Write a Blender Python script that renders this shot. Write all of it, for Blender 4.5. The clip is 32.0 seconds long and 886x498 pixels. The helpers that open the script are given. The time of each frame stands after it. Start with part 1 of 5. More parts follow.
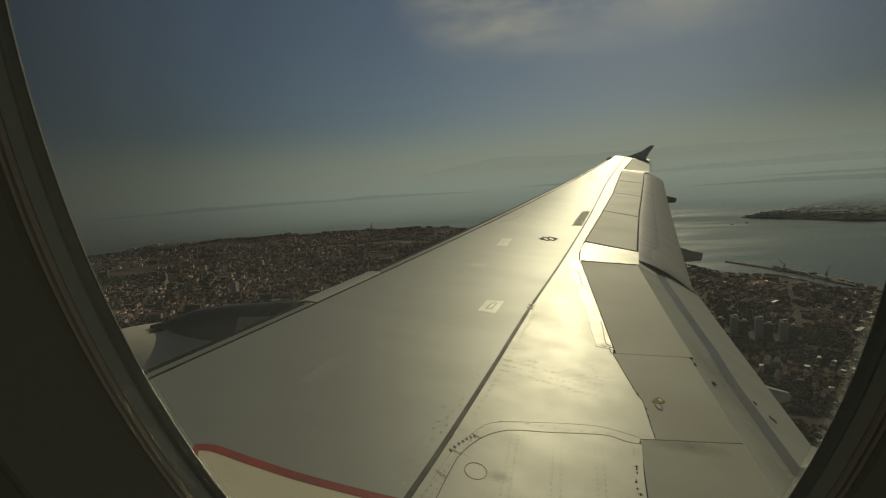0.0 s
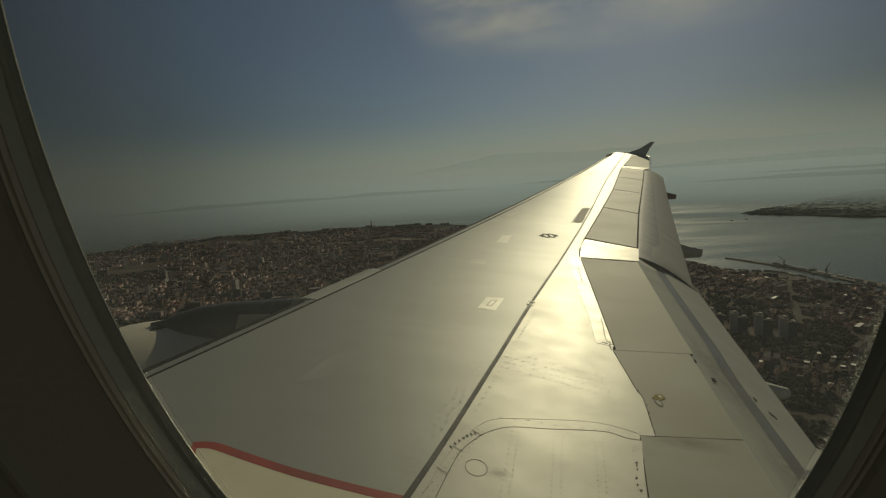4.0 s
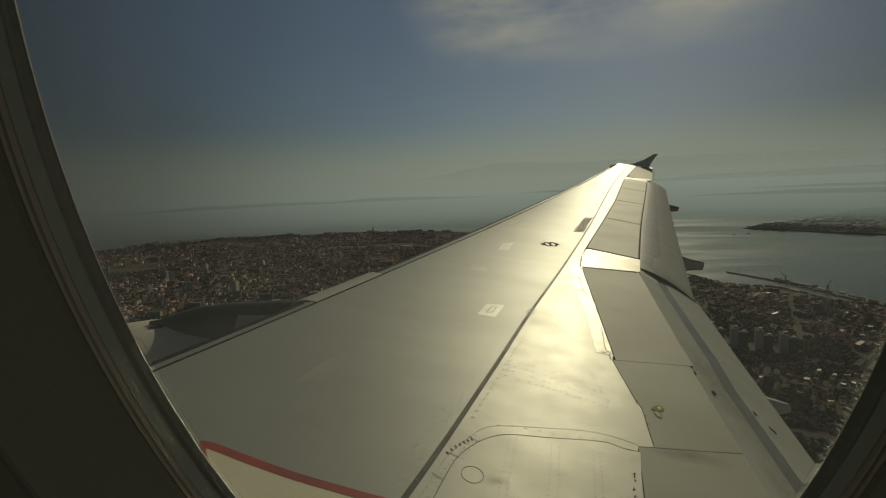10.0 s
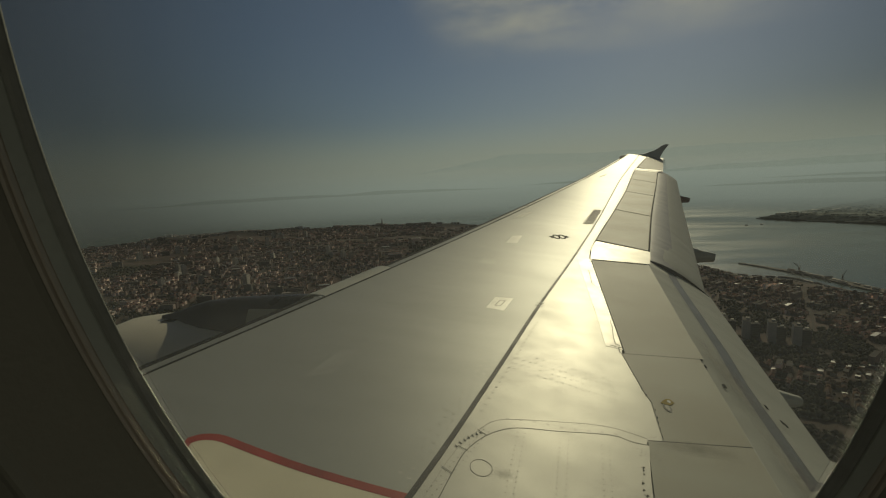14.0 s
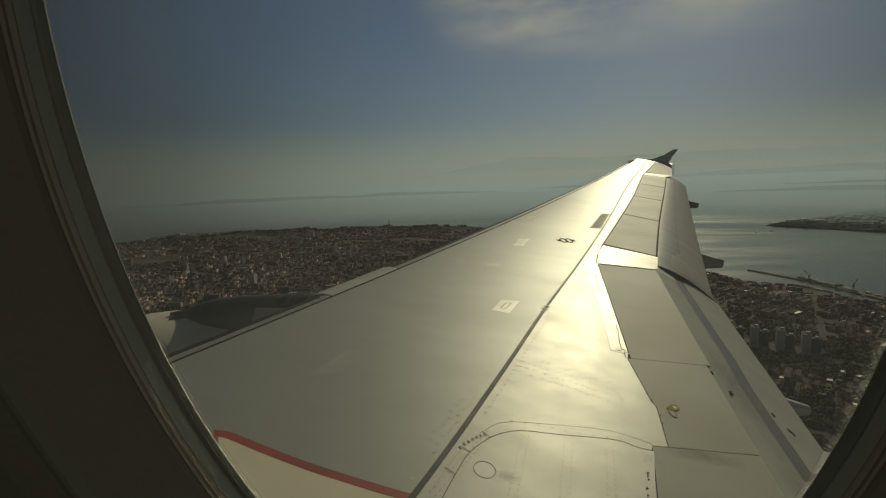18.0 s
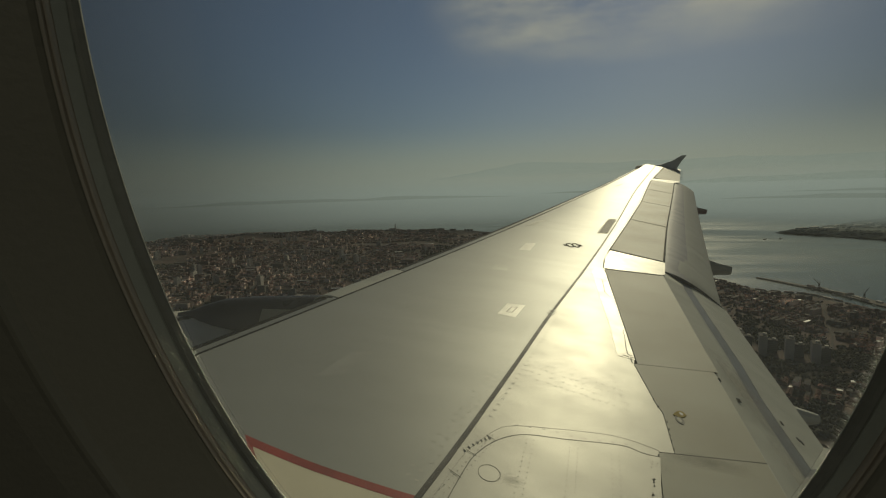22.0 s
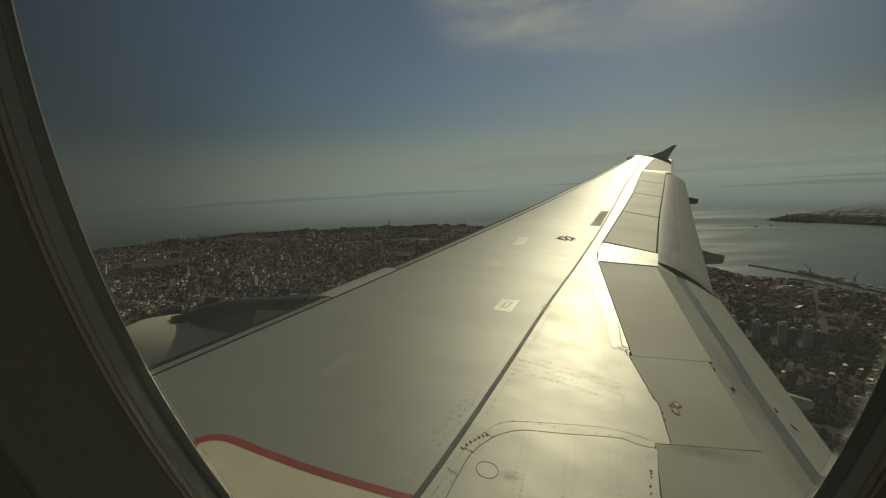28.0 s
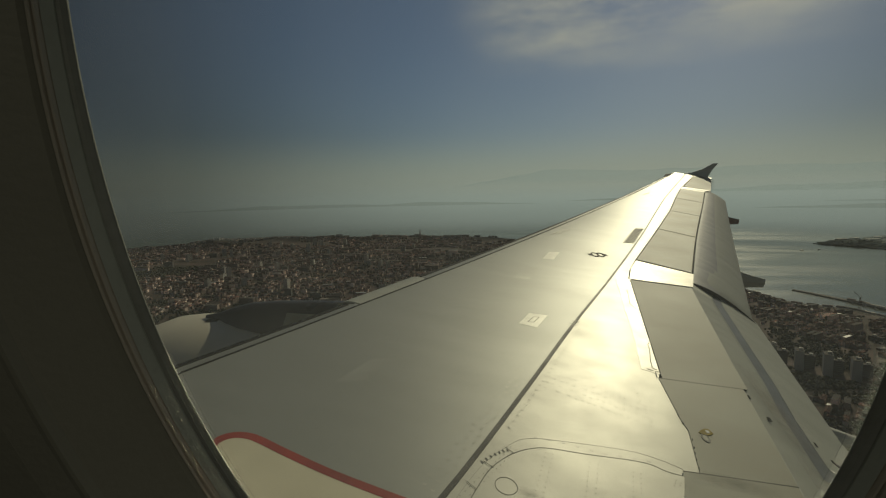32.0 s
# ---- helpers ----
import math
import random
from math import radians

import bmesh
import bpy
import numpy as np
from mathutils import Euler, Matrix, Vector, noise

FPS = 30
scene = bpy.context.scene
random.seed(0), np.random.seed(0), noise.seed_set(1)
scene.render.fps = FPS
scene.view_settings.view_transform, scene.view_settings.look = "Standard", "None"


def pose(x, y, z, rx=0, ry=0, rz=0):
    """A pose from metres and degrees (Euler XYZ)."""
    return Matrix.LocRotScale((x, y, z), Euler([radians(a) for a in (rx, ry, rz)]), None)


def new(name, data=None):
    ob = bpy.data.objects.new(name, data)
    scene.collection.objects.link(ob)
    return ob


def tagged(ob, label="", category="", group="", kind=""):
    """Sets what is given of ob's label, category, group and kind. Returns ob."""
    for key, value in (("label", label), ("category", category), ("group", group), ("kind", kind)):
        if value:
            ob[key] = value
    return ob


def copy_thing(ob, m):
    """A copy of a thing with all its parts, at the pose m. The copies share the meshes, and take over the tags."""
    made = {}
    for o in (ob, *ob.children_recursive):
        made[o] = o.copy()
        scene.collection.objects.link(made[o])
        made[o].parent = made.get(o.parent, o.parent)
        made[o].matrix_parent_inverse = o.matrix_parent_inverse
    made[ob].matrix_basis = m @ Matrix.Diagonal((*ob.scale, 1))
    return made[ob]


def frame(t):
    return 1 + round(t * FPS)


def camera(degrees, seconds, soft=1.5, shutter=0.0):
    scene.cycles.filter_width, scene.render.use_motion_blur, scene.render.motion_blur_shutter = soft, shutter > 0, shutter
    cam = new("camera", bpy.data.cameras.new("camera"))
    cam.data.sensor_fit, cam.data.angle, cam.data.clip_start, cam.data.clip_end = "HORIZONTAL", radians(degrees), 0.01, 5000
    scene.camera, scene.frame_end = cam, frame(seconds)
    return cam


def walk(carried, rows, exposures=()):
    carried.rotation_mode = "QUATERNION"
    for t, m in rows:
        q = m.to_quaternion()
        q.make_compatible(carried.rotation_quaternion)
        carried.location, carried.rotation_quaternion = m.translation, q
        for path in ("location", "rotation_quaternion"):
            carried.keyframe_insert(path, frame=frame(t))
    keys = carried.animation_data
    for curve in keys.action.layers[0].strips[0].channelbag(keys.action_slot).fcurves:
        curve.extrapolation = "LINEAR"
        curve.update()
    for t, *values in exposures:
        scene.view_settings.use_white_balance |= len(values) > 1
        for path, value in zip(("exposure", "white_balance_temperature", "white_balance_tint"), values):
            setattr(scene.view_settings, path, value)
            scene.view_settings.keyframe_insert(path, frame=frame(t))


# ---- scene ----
# A view through a cabin window over the wing of an airliner, above a hazy coastal city.
# Aircraft coordinates: X aft, Y outboard, Z up from the wing; BODY stands the aircraft nose-up in the level world.
cam = camera(86.67, 32.0, soft=1.2)
UP = Vector((-0.1819, 0.0507, 0.9820)).normalized()
BODY = UP.rotation_difference(Vector((0, 0, 1))).to_matrix().to_4x4()
PATH = [
    (0, 3.4879, 1.6150, 0.7319, 81.994, 3.774, 2.077),
    (0.5, 3.4882, 1.6157, 0.7326, 81.791, 4.044, 2.062),
    (1, 3.4886, 1.6153, 0.7328, 81.872, 4.068, 2.116),
    (1.5, 3.4885, 1.6173, 0.7302, 81.895, 4.027, 2.020),
    (2, 3.4884, 1.6183, 0.7270, 81.870, 4.198, 2.044),
    (2.5, 3.4879, 1.6183, 0.7309, 81.622, 4.035, 1.954),
    (3, 3.4871, 1.6174, 0.7344, 81.657, 4.197, 1.834),
    (3.5, 3.4870, 1.6173, 0.7335, 81.605, 4.134, 1.860),
    (5.5, 3.4866, 1.6142, 0.7288, 82.182, 3.059, 2.581),
    (6, 3.4860, 1.6134, 0.7275, 82.424, 3.049, 2.445),
    (6.5, 3.4870, 1.6136, 0.7295, 82.310, 3.082, 2.581),
    (7, 3.4877, 1.6128, 0.7307, 82.354, 3.110, 2.393),
    (7.5, 3.4871, 1.6154, 0.7263, 82.440, 3.099, 2.308),
    (8, 3.4854, 1.6165, 0.7209, 82.600, 2.825, 2.276),
    (8.5, 3.4858, 1.6169, 0.7227, 82.432, 2.673, 2.292),
    (9, 3.4862, 1.6164, 0.7246, 82.509, 2.562, 2.319),
    (9.5, 3.4855, 1.6180, 0.7223, 82.485, 2.466, 2.382),
    (10, 3.4850, 1.6195, 0.7207, 82.499, 2.486, 2.379),
    (10.5, 3.4856, 1.6198, 0.7218, 82.497, 2.477, 2.493),
    (11, 3.4859, 1.6194, 0.7227, 82.441, 2.546, 2.350),
    (11.5, 3.4864, 1.6217, 0.7229, 82.345, 2.666, 2.203),
    (12, 3.4866, 1.6228, 0.7224, 82.687, 2.457, 2.146),
    (12.5, 3.4869, 1.6238, 0.7234, 81.997, 2.722, 2.821),
    (13, 3.4887, 1.6242, 0.7247, 81.755, 2.898, 3.330),
    (13.5, 3.4889, 1.6236, 0.7271, 81.495, 2.961, 3.516),
    (14, 3.4899, 1.6222, 0.7290, 81.616, 2.926, 3.413),
    (14.5, 3.4882, 1.6222, 0.7281, 81.558, 2.580, 3.555),
    (16.5, 3.4898, 1.6222, 0.7259, 81.479, 2.602, 3.902),
    (17, 3.4898, 1.6220, 0.7253, 81.592, 2.530, 3.894),
    (17.5, 3.4894, 1.6191, 0.7268, 81.421, 2.523, 3.855),
    (18, 3.4891, 1.6140, 0.7269, 81.933, 2.202, 4.317),
    (18.5, 3.4881, 1.6122, 0.7257, 82.042, 2.251, 4.471),
    (19, 3.4870, 1.6100, 0.7235, 82.319, 1.665, 4.857),
    (19.5, 3.4854, 1.6081, 0.7191, 82.457, 1.355, 4.892),
    (20, 3.4842, 1.6062, 0.7145, 82.739, 1.015, 5.438),
    (20.5, 3.4857, 1.6055, 0.7200, 82.650, 1.124, 5.262),
    (21, 3.4873, 1.6056, 0.7255, 82.451, 1.464, 5.140),
    (21.5, 3.4871, 1.6071, 0.7231, 82.472, 1.479, 5.300),
    (22, 3.4870, 1.6092, 0.7203, 82.468, 1.710, 5.139),
    (22.5, 3.4880, 1.6088, 0.7225, 82.444, 1.734, 5.167),
    (23, 3.4886, 1.6087, 0.7241, 82.504, 1.972, 5.061),
    (23.5, 3.4892, 1.6098, 0.7260, 82.358, 2.140, 4.889),
    (24, 3.4900, 1.6120, 0.7282, 82.104, 2.265, 4.864),
    (24.5, 3.4905, 1.6135, 0.7273, 82.033, 2.457, 4.663),
    (25, 3.4913, 1.6150, 0.7265, 82.173, 2.668, 4.591),
    (25.5, 3.4916, 1.6154, 0.7268, 82.103, 2.735, 4.511),
    (27.5, 3.4900, 1.6175, 0.7296, 81.933, 2.724, 4.425),
    (28, 3.4926, 1.6189, 0.7305, 81.854, 3.056, 4.235),
    (28.5, 3.4920, 1.6179, 0.7286, 82.131, 2.772, 4.349),
    (29, 3.4919, 1.6175, 0.7277, 81.999, 2.769, 4.319),
    (29.5, 3.4914, 1.6132, 0.7264, 82.443, 2.309, 4.586),
    (30, 3.4917, 1.6103, 0.7264, 82.695, 2.219, 4.565),
    (30.5, 3.4944, 1.6070, 0.7289, 83.302, 1.014, 5.753),
    (31, 3.5014, 1.6060, 0.7323, 83.863, 1.392, 7.376),
    (31.5, 3.5029, 1.6070, 0.7320, 83.698, 1.311, 8.503),
    (32, 3.5035, 1.6106, 0.7327, 83.307, 1.260, 8.169),
]
walk(cam, [(t, pose(x, y, z, rx, ry, rz)) for t, x, y, z, rx, ry, rz in PATH], [(0, -0.95, 6950, 5), (14.5, -0.92, 6900, 5), (17, -0.85, 6850, 5), (28, -0.80, 6720, 5), (32, -0.73, 6700, 5)])

# ---- light ----
SUN_AZ, SUN_EL = 23.5, 31.0          # degrees, azimuth from +Y towards +X
sun_way = Vector((math.sin(radians(SUN_AZ)) * math.cos(radians(SUN_EL)), math.cos(radians(SUN_AZ)) * math.cos(radians(SUN_EL)), math.sin(radians(SUN_EL))))
sun = new("sun", bpy.data.lights.new("sun", "SUN"))
sun.data.energy, sun.data.angle, sun.data.color = 2.8, radians(0.6), (1.0, 0.89, 0.63)
sun.matrix_world = sun_way.to_track_quat("Z", "Y").to_matrix().to_4x4()

world = bpy.data.worlds.new("sky")
scene.world = world
world.use_nodes = True
wn, wl = world.node_tree.nodes, world.node_tree.links
wn.clear()
sky = wn.new("ShaderNodeTexSky")
sky.sky_type = "NISHITA"
sky.sun_disc = False
sky.sun_elevation, sky.sun_rotation = radians(SUN_EL), radians(SUN_AZ)
sky.altitude, sky.air_density, sky.dust_density, sky.ozone_density = 300, 1.0, 0.5, 2.5
coords = wn.new("ShaderNodeTexCoord")
mapping = wn.new("ShaderNodeMapping")
mapping.inputs["Scale"].default_value = (1.3, 1.0, 4.4)
mapping.inputs["Rotation"].default_value = (0, radians(-6), radians(22))
clouds = wn.new("ShaderNodeTexNoise")
clouds.inputs["Scale"].default_value, clouds.inputs["Detail"].default_value, clouds.inputs["Roughness"].default_value = 3.1, 10, 0.62
ramp = wn.new("ShaderNodeValToRGB")
ramp.color_ramp.elements[0].position, ramp.color_ramp.elements[1].position = 0.31, 0.70
high = wn.new("ShaderNodeSeparateXYZ")
band = wn.new("ShaderNodeMapRange")
band.inputs["From Min"].default_value, band.inputs["From Max"].default_value = 0.215, 0.30
amount = wn.new("ShaderNodeMath")
amount.operation = "MULTIPLY"
veil = wn.new("ShaderNodeMixRGB")
veil.inputs["Color2"].default_value = (13.5, 12.9, 10.8, 1)
back = wn.new("ShaderNodeBackground")
back.inputs["Strength"].default_value = 0.05
out = wn.new("ShaderNodeOutputWorld")
wl.new(coords.outputs["Generated"], mapping.inputs["Vector"])
wl.new(mapping.outputs["Vector"], clouds.inputs["Vector"])
wl.new(clouds.outputs["Fac"], ramp.inputs["Fac"])
wl.new(coords.outputs["Generated"], high.inputs["Vector"])
wl.new(high.outputs["Z"], band.inputs["Value"])
wl.new(ramp.outputs["Color"], amount.inputs[0])
wl.new(band.outputs["Result"], amount.inputs[1])
toward = wn.new("ShaderNodeVectorMath")
toward.operation = "DOT_PRODUCT"
toward.inputs[1].default_value = (0.08, 0.862, 0.5)
wl.new(coords.outputs["Generated"], toward.inputs[0])
phase = wn.new("ShaderNodeMapRange")          # hazy air scatters more towards the sun
phase.interpolation_type = "SMOOTHSTEP"
for key, val in (("From Min", 0.62), ("From Max", 1.0), ("To Min", 0.25), ("To Max", 0.92)):
    phase.inputs[key].default_value = val
wl.new(toward.outputs["Value"], phase.inputs["Value"])
scatter = wn.new("ShaderNodeVectorMath")
scatter.operation = "SCALE"
wl.new(sky.outputs["Color"], scatter.inputs[0])
wl.new(phase.outputs["Result"], scatter.inputs["Scale"])
bank = wn.new("ShaderNodeVectorMath")          # one bank of thin cloud, beside the sun
bank.operation = "DOT_PRODUCT"
bank.inputs[1].default_value = (0.252, 0.892, 0.375)
wl.new(coords.outputs["Generated"], bank.inputs[0])
near_sun = wn.new("ShaderNodeMapRange")
near_sun.interpolation_type = "SMOOTHSTEP"
for key, val in (("From Min", 0.925), ("From Max", 0.990), ("To Min", 0.0), ("To Max", 1.0)):
    near_sun.inputs[key].default_value = val
wl.new(bank.outputs["Value"], near_sun.inputs["Value"])
patch = wn.new("ShaderNodeMath")
patch.operation = "MULTIPLY"
wl.new(near_sun.outputs["Result"], patch.inputs[0])
wl.new(scatter.outputs["Vector"], veil.inputs["Color1"])
wl.new(amount.outputs["Value"], patch.inputs[1])
wl.new(patch.outputs["Value"], veil.inputs["Fac"])
wl.new(veil.outputs["Color"], back.inputs["Color"])
wl.new(back.outputs["Background"], out.inputs["Surface"])


# ---- materials ----
def material(name, color, rough=0.5, metal=0.0, scale=3.0, vary=0.15, fine=60.0, bump=0.05, stretch=(1, 1, 1), second=None, island=0.0, spec=0.5, sway=0.2, dent=0.0):
    """Two scales of noise over a base colour, a fine bump, shallow dents of sheet metal, and where asked a colour of its own for each piece."""
    m = bpy.data.materials.new(name)
    m.use_nodes = True
    n, l = m.node_tree.nodes, m.node_tree.links
    p = n["Principled BSDF"]
    tc = n.new("ShaderNodeTexCoord")
    mp = n.new("ShaderNodeMapping")
    mp.inputs["Scale"].default_value = stretch
    l.new(tc.outputs["Object"], mp.inputs["Vector"])
    big = n.new("ShaderNodeTexNoise")
    big.inputs["Scale"].default_value, big.inputs["Detail"].default_value = scale, 6
    small = n.new("ShaderNodeTexNoise")
    small.inputs["Scale"].default_value, small.inputs["Detail"].default_value = fine, 4
    for t in (big, small):
        l.new(mp.outputs["Vector"], t.inputs["Vector"])
    other = second or tuple(c * (1 - 2 * vary) for c in color)
    mix = n.new("ShaderNodeMixRGB")
    mix.inputs["Color1"].default_value, mix.inputs["Color2"].default_value = (*color, 1), (*other, 1)
    rmp = n.new("ShaderNodeValToRGB")
    rmp.color_ramp.elements[0].position, rmp.color_ramp.elements[1].position = 0.35, 0.7
    l.new(big.outputs["Fac"], rmp.inputs["Fac"])
    l.new(rmp.outputs["Color"], mix.inputs["Fac"])
    tint = n.new("ShaderNodeMixRGB")
    tint.blend_type = "MULTIPLY"
    tint.inputs["Fac"].default_value = vary
    l.new(mix.outputs["Color"], tint.inputs["Color1"])
    l.new(small.outputs["Fac"], tint.inputs["Color2"])
    last = tint.outputs["Color"]
    if island:
        geo = n.new("ShaderNodeNewGeometry")
        hsv = n.new("ShaderNodeHueSaturation")
        rng = n.new("ShaderNodeMapRange")
        rng.inputs["To Min"].default_value, rng.inputs["To Max"].default_value = 1 - island, 1 + 4.0 * island
        few = n.new("ShaderNodeMath")          # most pieces dull, a few pale
        few.operation = "POWER"
        few.inputs[1].default_value = 4.5
        l.new(geo.outputs["Random Per Island"], few.inputs[0])
        l.new(few.outputs["Value"], rng.inputs["Value"])
        l.new(rng.outputs["Result"], hsv.inputs["Value"])
        l.new(last, hsv.inputs["Color"])
        last = hsv.outputs["Color"]
    l.new(last, p.inputs["Base Color"])
    rr = n.new("ShaderNodeMapRange")
    rr.inputs["To Min"].default_value, rr.inputs["To Max"].default_value = rough * (1 - sway), min(1, rough * (1 + sway))
    l.new(big.outputs["Fac"], rr.inputs["Value"])
    l.new(rr.outputs["Result"], p.inputs["Roughness"])
    p.inputs["Metallic"].default_value = metal
    p.inputs["Specular IOR Level"].default_value = spec
    if bump:
        b = n.new("ShaderNodeBump")
        b.inputs["Strength"].default_value, b.inputs["Distance"].default_value = bump, 0.01
        l.new(small.outputs["Fac"], b.inputs["Height"])
        l.new(b.outputs["Normal"], p.inputs["Normal"])
        if dent:
            d, wavy = n.new("ShaderNodeBump"), n.new("ShaderNodeTexNoise")
            wavy.inputs["Scale"].default_value, wavy.inputs["Detail"].default_value = 4.5, 3
            l.new(tc.outputs["Object"], wavy.inputs["Vector"])
            d.inputs["Strength"].default_value, d.inputs["Distance"].default_value = dent, 0.02
            l.new(wavy.outputs["Fac"], d.inputs["Height"])
            l.new(d.outputs["Normal"], b.inputs["Normal"])
    return m


M_WING = material("grey_wing_paint", (0.285, 0.295, 0.275), 0.48, 0.27, 2.2, 0.05, 30, 0.02, (0.5, 2.2, 1), sway=0.09, dent=0.035)
M_SEAM = material("seam_sealant", (0.045, 0.042, 0.034), 0.6, 0.0, 8.0, 0.2, 60, 0.05, spec=0.4)
M_REAR = material("pale_wing_paint", (0.49, 0.488, 0.435), 0.46, 0.22, 5.0, 0.07, 40, 0.02, (1.0, 1.3, 1), sway=0.10, dent=0.10)
M_PANEL = material("spoiler_paint", (0.385, 0.39, 0.325), 0.60, 0.0, 1.6, 0.05, 45, 0.02, (0.9, 1.6, 1), second=(0.345, 0.335, 0.265), sway=0.08)
M_FLAP = material("flap_paint", (0.44, 0.45, 0.405), 0.55, 0.0, 3.0, 0.07, 30, 0.02, (0.6, 2.2, 1), sway=0.12)
# bare metal, the reflected sky's blue put into its base colour
M_NOSE = material("bare_flap_nose", (0.35, 0.355, 0.37), 0.55, 0.18, 3.0, 0.10, 30, 0.02, (0.6, 2.2, 1), sway=0.12, dent=0.025)
M_WHITE = material("white_paint", (0.74, 0.73, 0.68), 0.38, 0.0, 2.0, 0.08, 40, 0.02)
# base colour lightened to carry the sun's glint on these strips
M_BRIGHT_STRIP = material("brightened_strip_paint", (0.52, 0.51, 0.46), 0.43, 0.22, 9.0, 0.12, 70, 0.08, sway=0.16)
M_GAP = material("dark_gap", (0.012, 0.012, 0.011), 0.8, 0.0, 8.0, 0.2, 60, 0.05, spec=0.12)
M_METAL = material("polished_metal", (0.55, 0.55, 0.55), 0.22, 0.9, 2.0, 0.1, 50, 0.01)
M_RED = material("red_stripe_paint", (0.42, 0.055, 0.035), 0.45, 0.0, 6.0, 0.2, 50, 0.02)
M_CREAM = material("cream_walkway", (0.72, 0.67, 0.50), 0.55, 0.0, 3.0, 0.1, 60, 0.05)
M_DARK = material("dark_pylon_paint", (0.070, 0.062, 0.052), 0.28, 0.0, 1.5, 0.25, 20, 0.02)
M_FENCE = material("wingtip_paint", (0.85, 0.89, 0.85), 0.4, 0.0, 3.0, 0.12, 40, 0.02)
# bare band with the same sky-blue tint in its colour
M_STRIP = material("flap_band", (0.215, 0.225, 0.24), 0.4, 0.2, 3.0, 0.15, 40, 0.02)
M_YELLOW = material("yellow_hook_paint", (0.36, 0.27, 0.045), 0.7, 0.0, 9.0, 0.15, 60, 0.02, spec=0.2)
M_LINE = material("seam_dirt", (0.13, 0.13, 0.11), 0.6)
M_FAINT = material("faint_seam", (0.40, 0.40, 0.36), 0.46, 0.18)
M_RIVET = material("rivet_metal", (0.30, 0.295, 0.26), 0.5, 0.2, 9.0, 0.15, 60, 0.0)
M_DECAL = material("pale_decal", (0.66, 0.66, 0.60), 0.47, 0.15, 9.0, 0.10, 60, 0.02)
M_FADED = material("faded_decal", (0.37, 0.38, 0.353), 0.47, 0.24)
M_INK = material("faded_ink", (0.035, 0.033, 0.028), 0.9, 0.0, 9.0, 0.2, 60, 0.02, spec=0.15)
M_ORANGE = material("fairing_tip_paint", (0.22, 0.07, 0.05), 0.5, 0.0, 6.0, 0.2, 60, 0.02)
M_WALL = material("cabin_panel_plastic", (0.225, 0.220, 0.175), 0.55, 0.0, 6.0, 0.08, 400, 0.05)
M_FRAME = material("window_frame_plastic", (0.35, 0.37, 0.32), 0.45, 0.0, 8.0, 0.1, 300, 0.05)
M_BEAD = material("window_bead", (0.40, 0.355, 0.28), 0.35, 0.0, 8.0, 0.1, 300, 0.05)
M_RIM = material("pane_rim_plastic", (0.20, 0.21, 0.19), 0.5, 0.0, 8.0, 0.1, 300, 0.05)
M_RUBBER = material("window_rubber", (0.27, 0.28, 0.245), 0.6, 0.0, 8.0, 0.2, 300, 0.05)
M_BODY = material("fuselage_paint", (0.27, 0.30, 0.33), 0.45, 0.0, 2.0, 0.06, 40, 0.02)
M_CABIN = material("cabin_lining", (0.13, 0.125, 0.11), 0.8, 0.0, 6.0, 0.1, 200, 0.05)


def glass_pane():
    m = bpy.data.materials.new("cabin_window_glass")
    m.use_nodes = True
    n, l = m.node_tree.nodes, m.node_tree.links
    n.clear()
    o = n.new("ShaderNodeOutputMaterial")
    clear, gloss, dust_veil = n.new("ShaderNodeBsdfTransparent"), n.new("ShaderNodeBsdfGlossy"), n.new("ShaderNodeBsdfTranslucent")
    clear.inputs["Color"].default_value = (0.93, 0.95, 0.94, 1)
    gloss.inputs["Roughness"].default_value = 0.03
    # pale veil over the whole pane, lifting the darks to imitate haze
    dust_veil.inputs["Color"].default_value = (0.66, 0.72, 0.76, 1)
    a, b = n.new("ShaderNodeMixShader"), n.new("ShaderNodeMixShader")
    tc, noise_ = n.new("ShaderNodeTexCoord"), n.new("ShaderNodeTexNoise")
    noise_.inputs["Scale"].default_value, noise_.inputs["Detail"].default_value = 14, 8
    rng = n.new("ShaderNodeMapRange")
    rng.inputs["From Min"].default_value, rng.inputs["From Max"].default_value = 0.3, 0.75
    rng.inputs["To Min"].default_value, rng.inputs["To Max"].default_value = 0.046, 0.073
    smear = n.new("ShaderNodeMapping")
    smear.inputs["Scale"].default_value = (3.0, 1.0, 0.35)
    smear.inputs["Rotation"].default_value = (0, radians(-12), 0)
    l.new(tc.outputs["Object"], smear.inputs["Vector"])
    l.new(smear.outputs["Vector"], noise_.inputs["Vector"])
    l.new(noise_.outputs["Fac"], rng.inputs["Value"])
    l.new(rng.outputs["Result"], a.inputs["Fac"])
    l.new(clear.outputs[0], a.inputs[1])
    l.new(dust_veil.outputs[0], a.inputs[2])
    b.inputs["Fac"].default_value = 0.03
    l.new(a.outputs[0], b.inputs[1])
    l.new(gloss.outputs[0], b.inputs[2])
    l.new(b.outputs[0], o.inputs["Surface"])
    return m


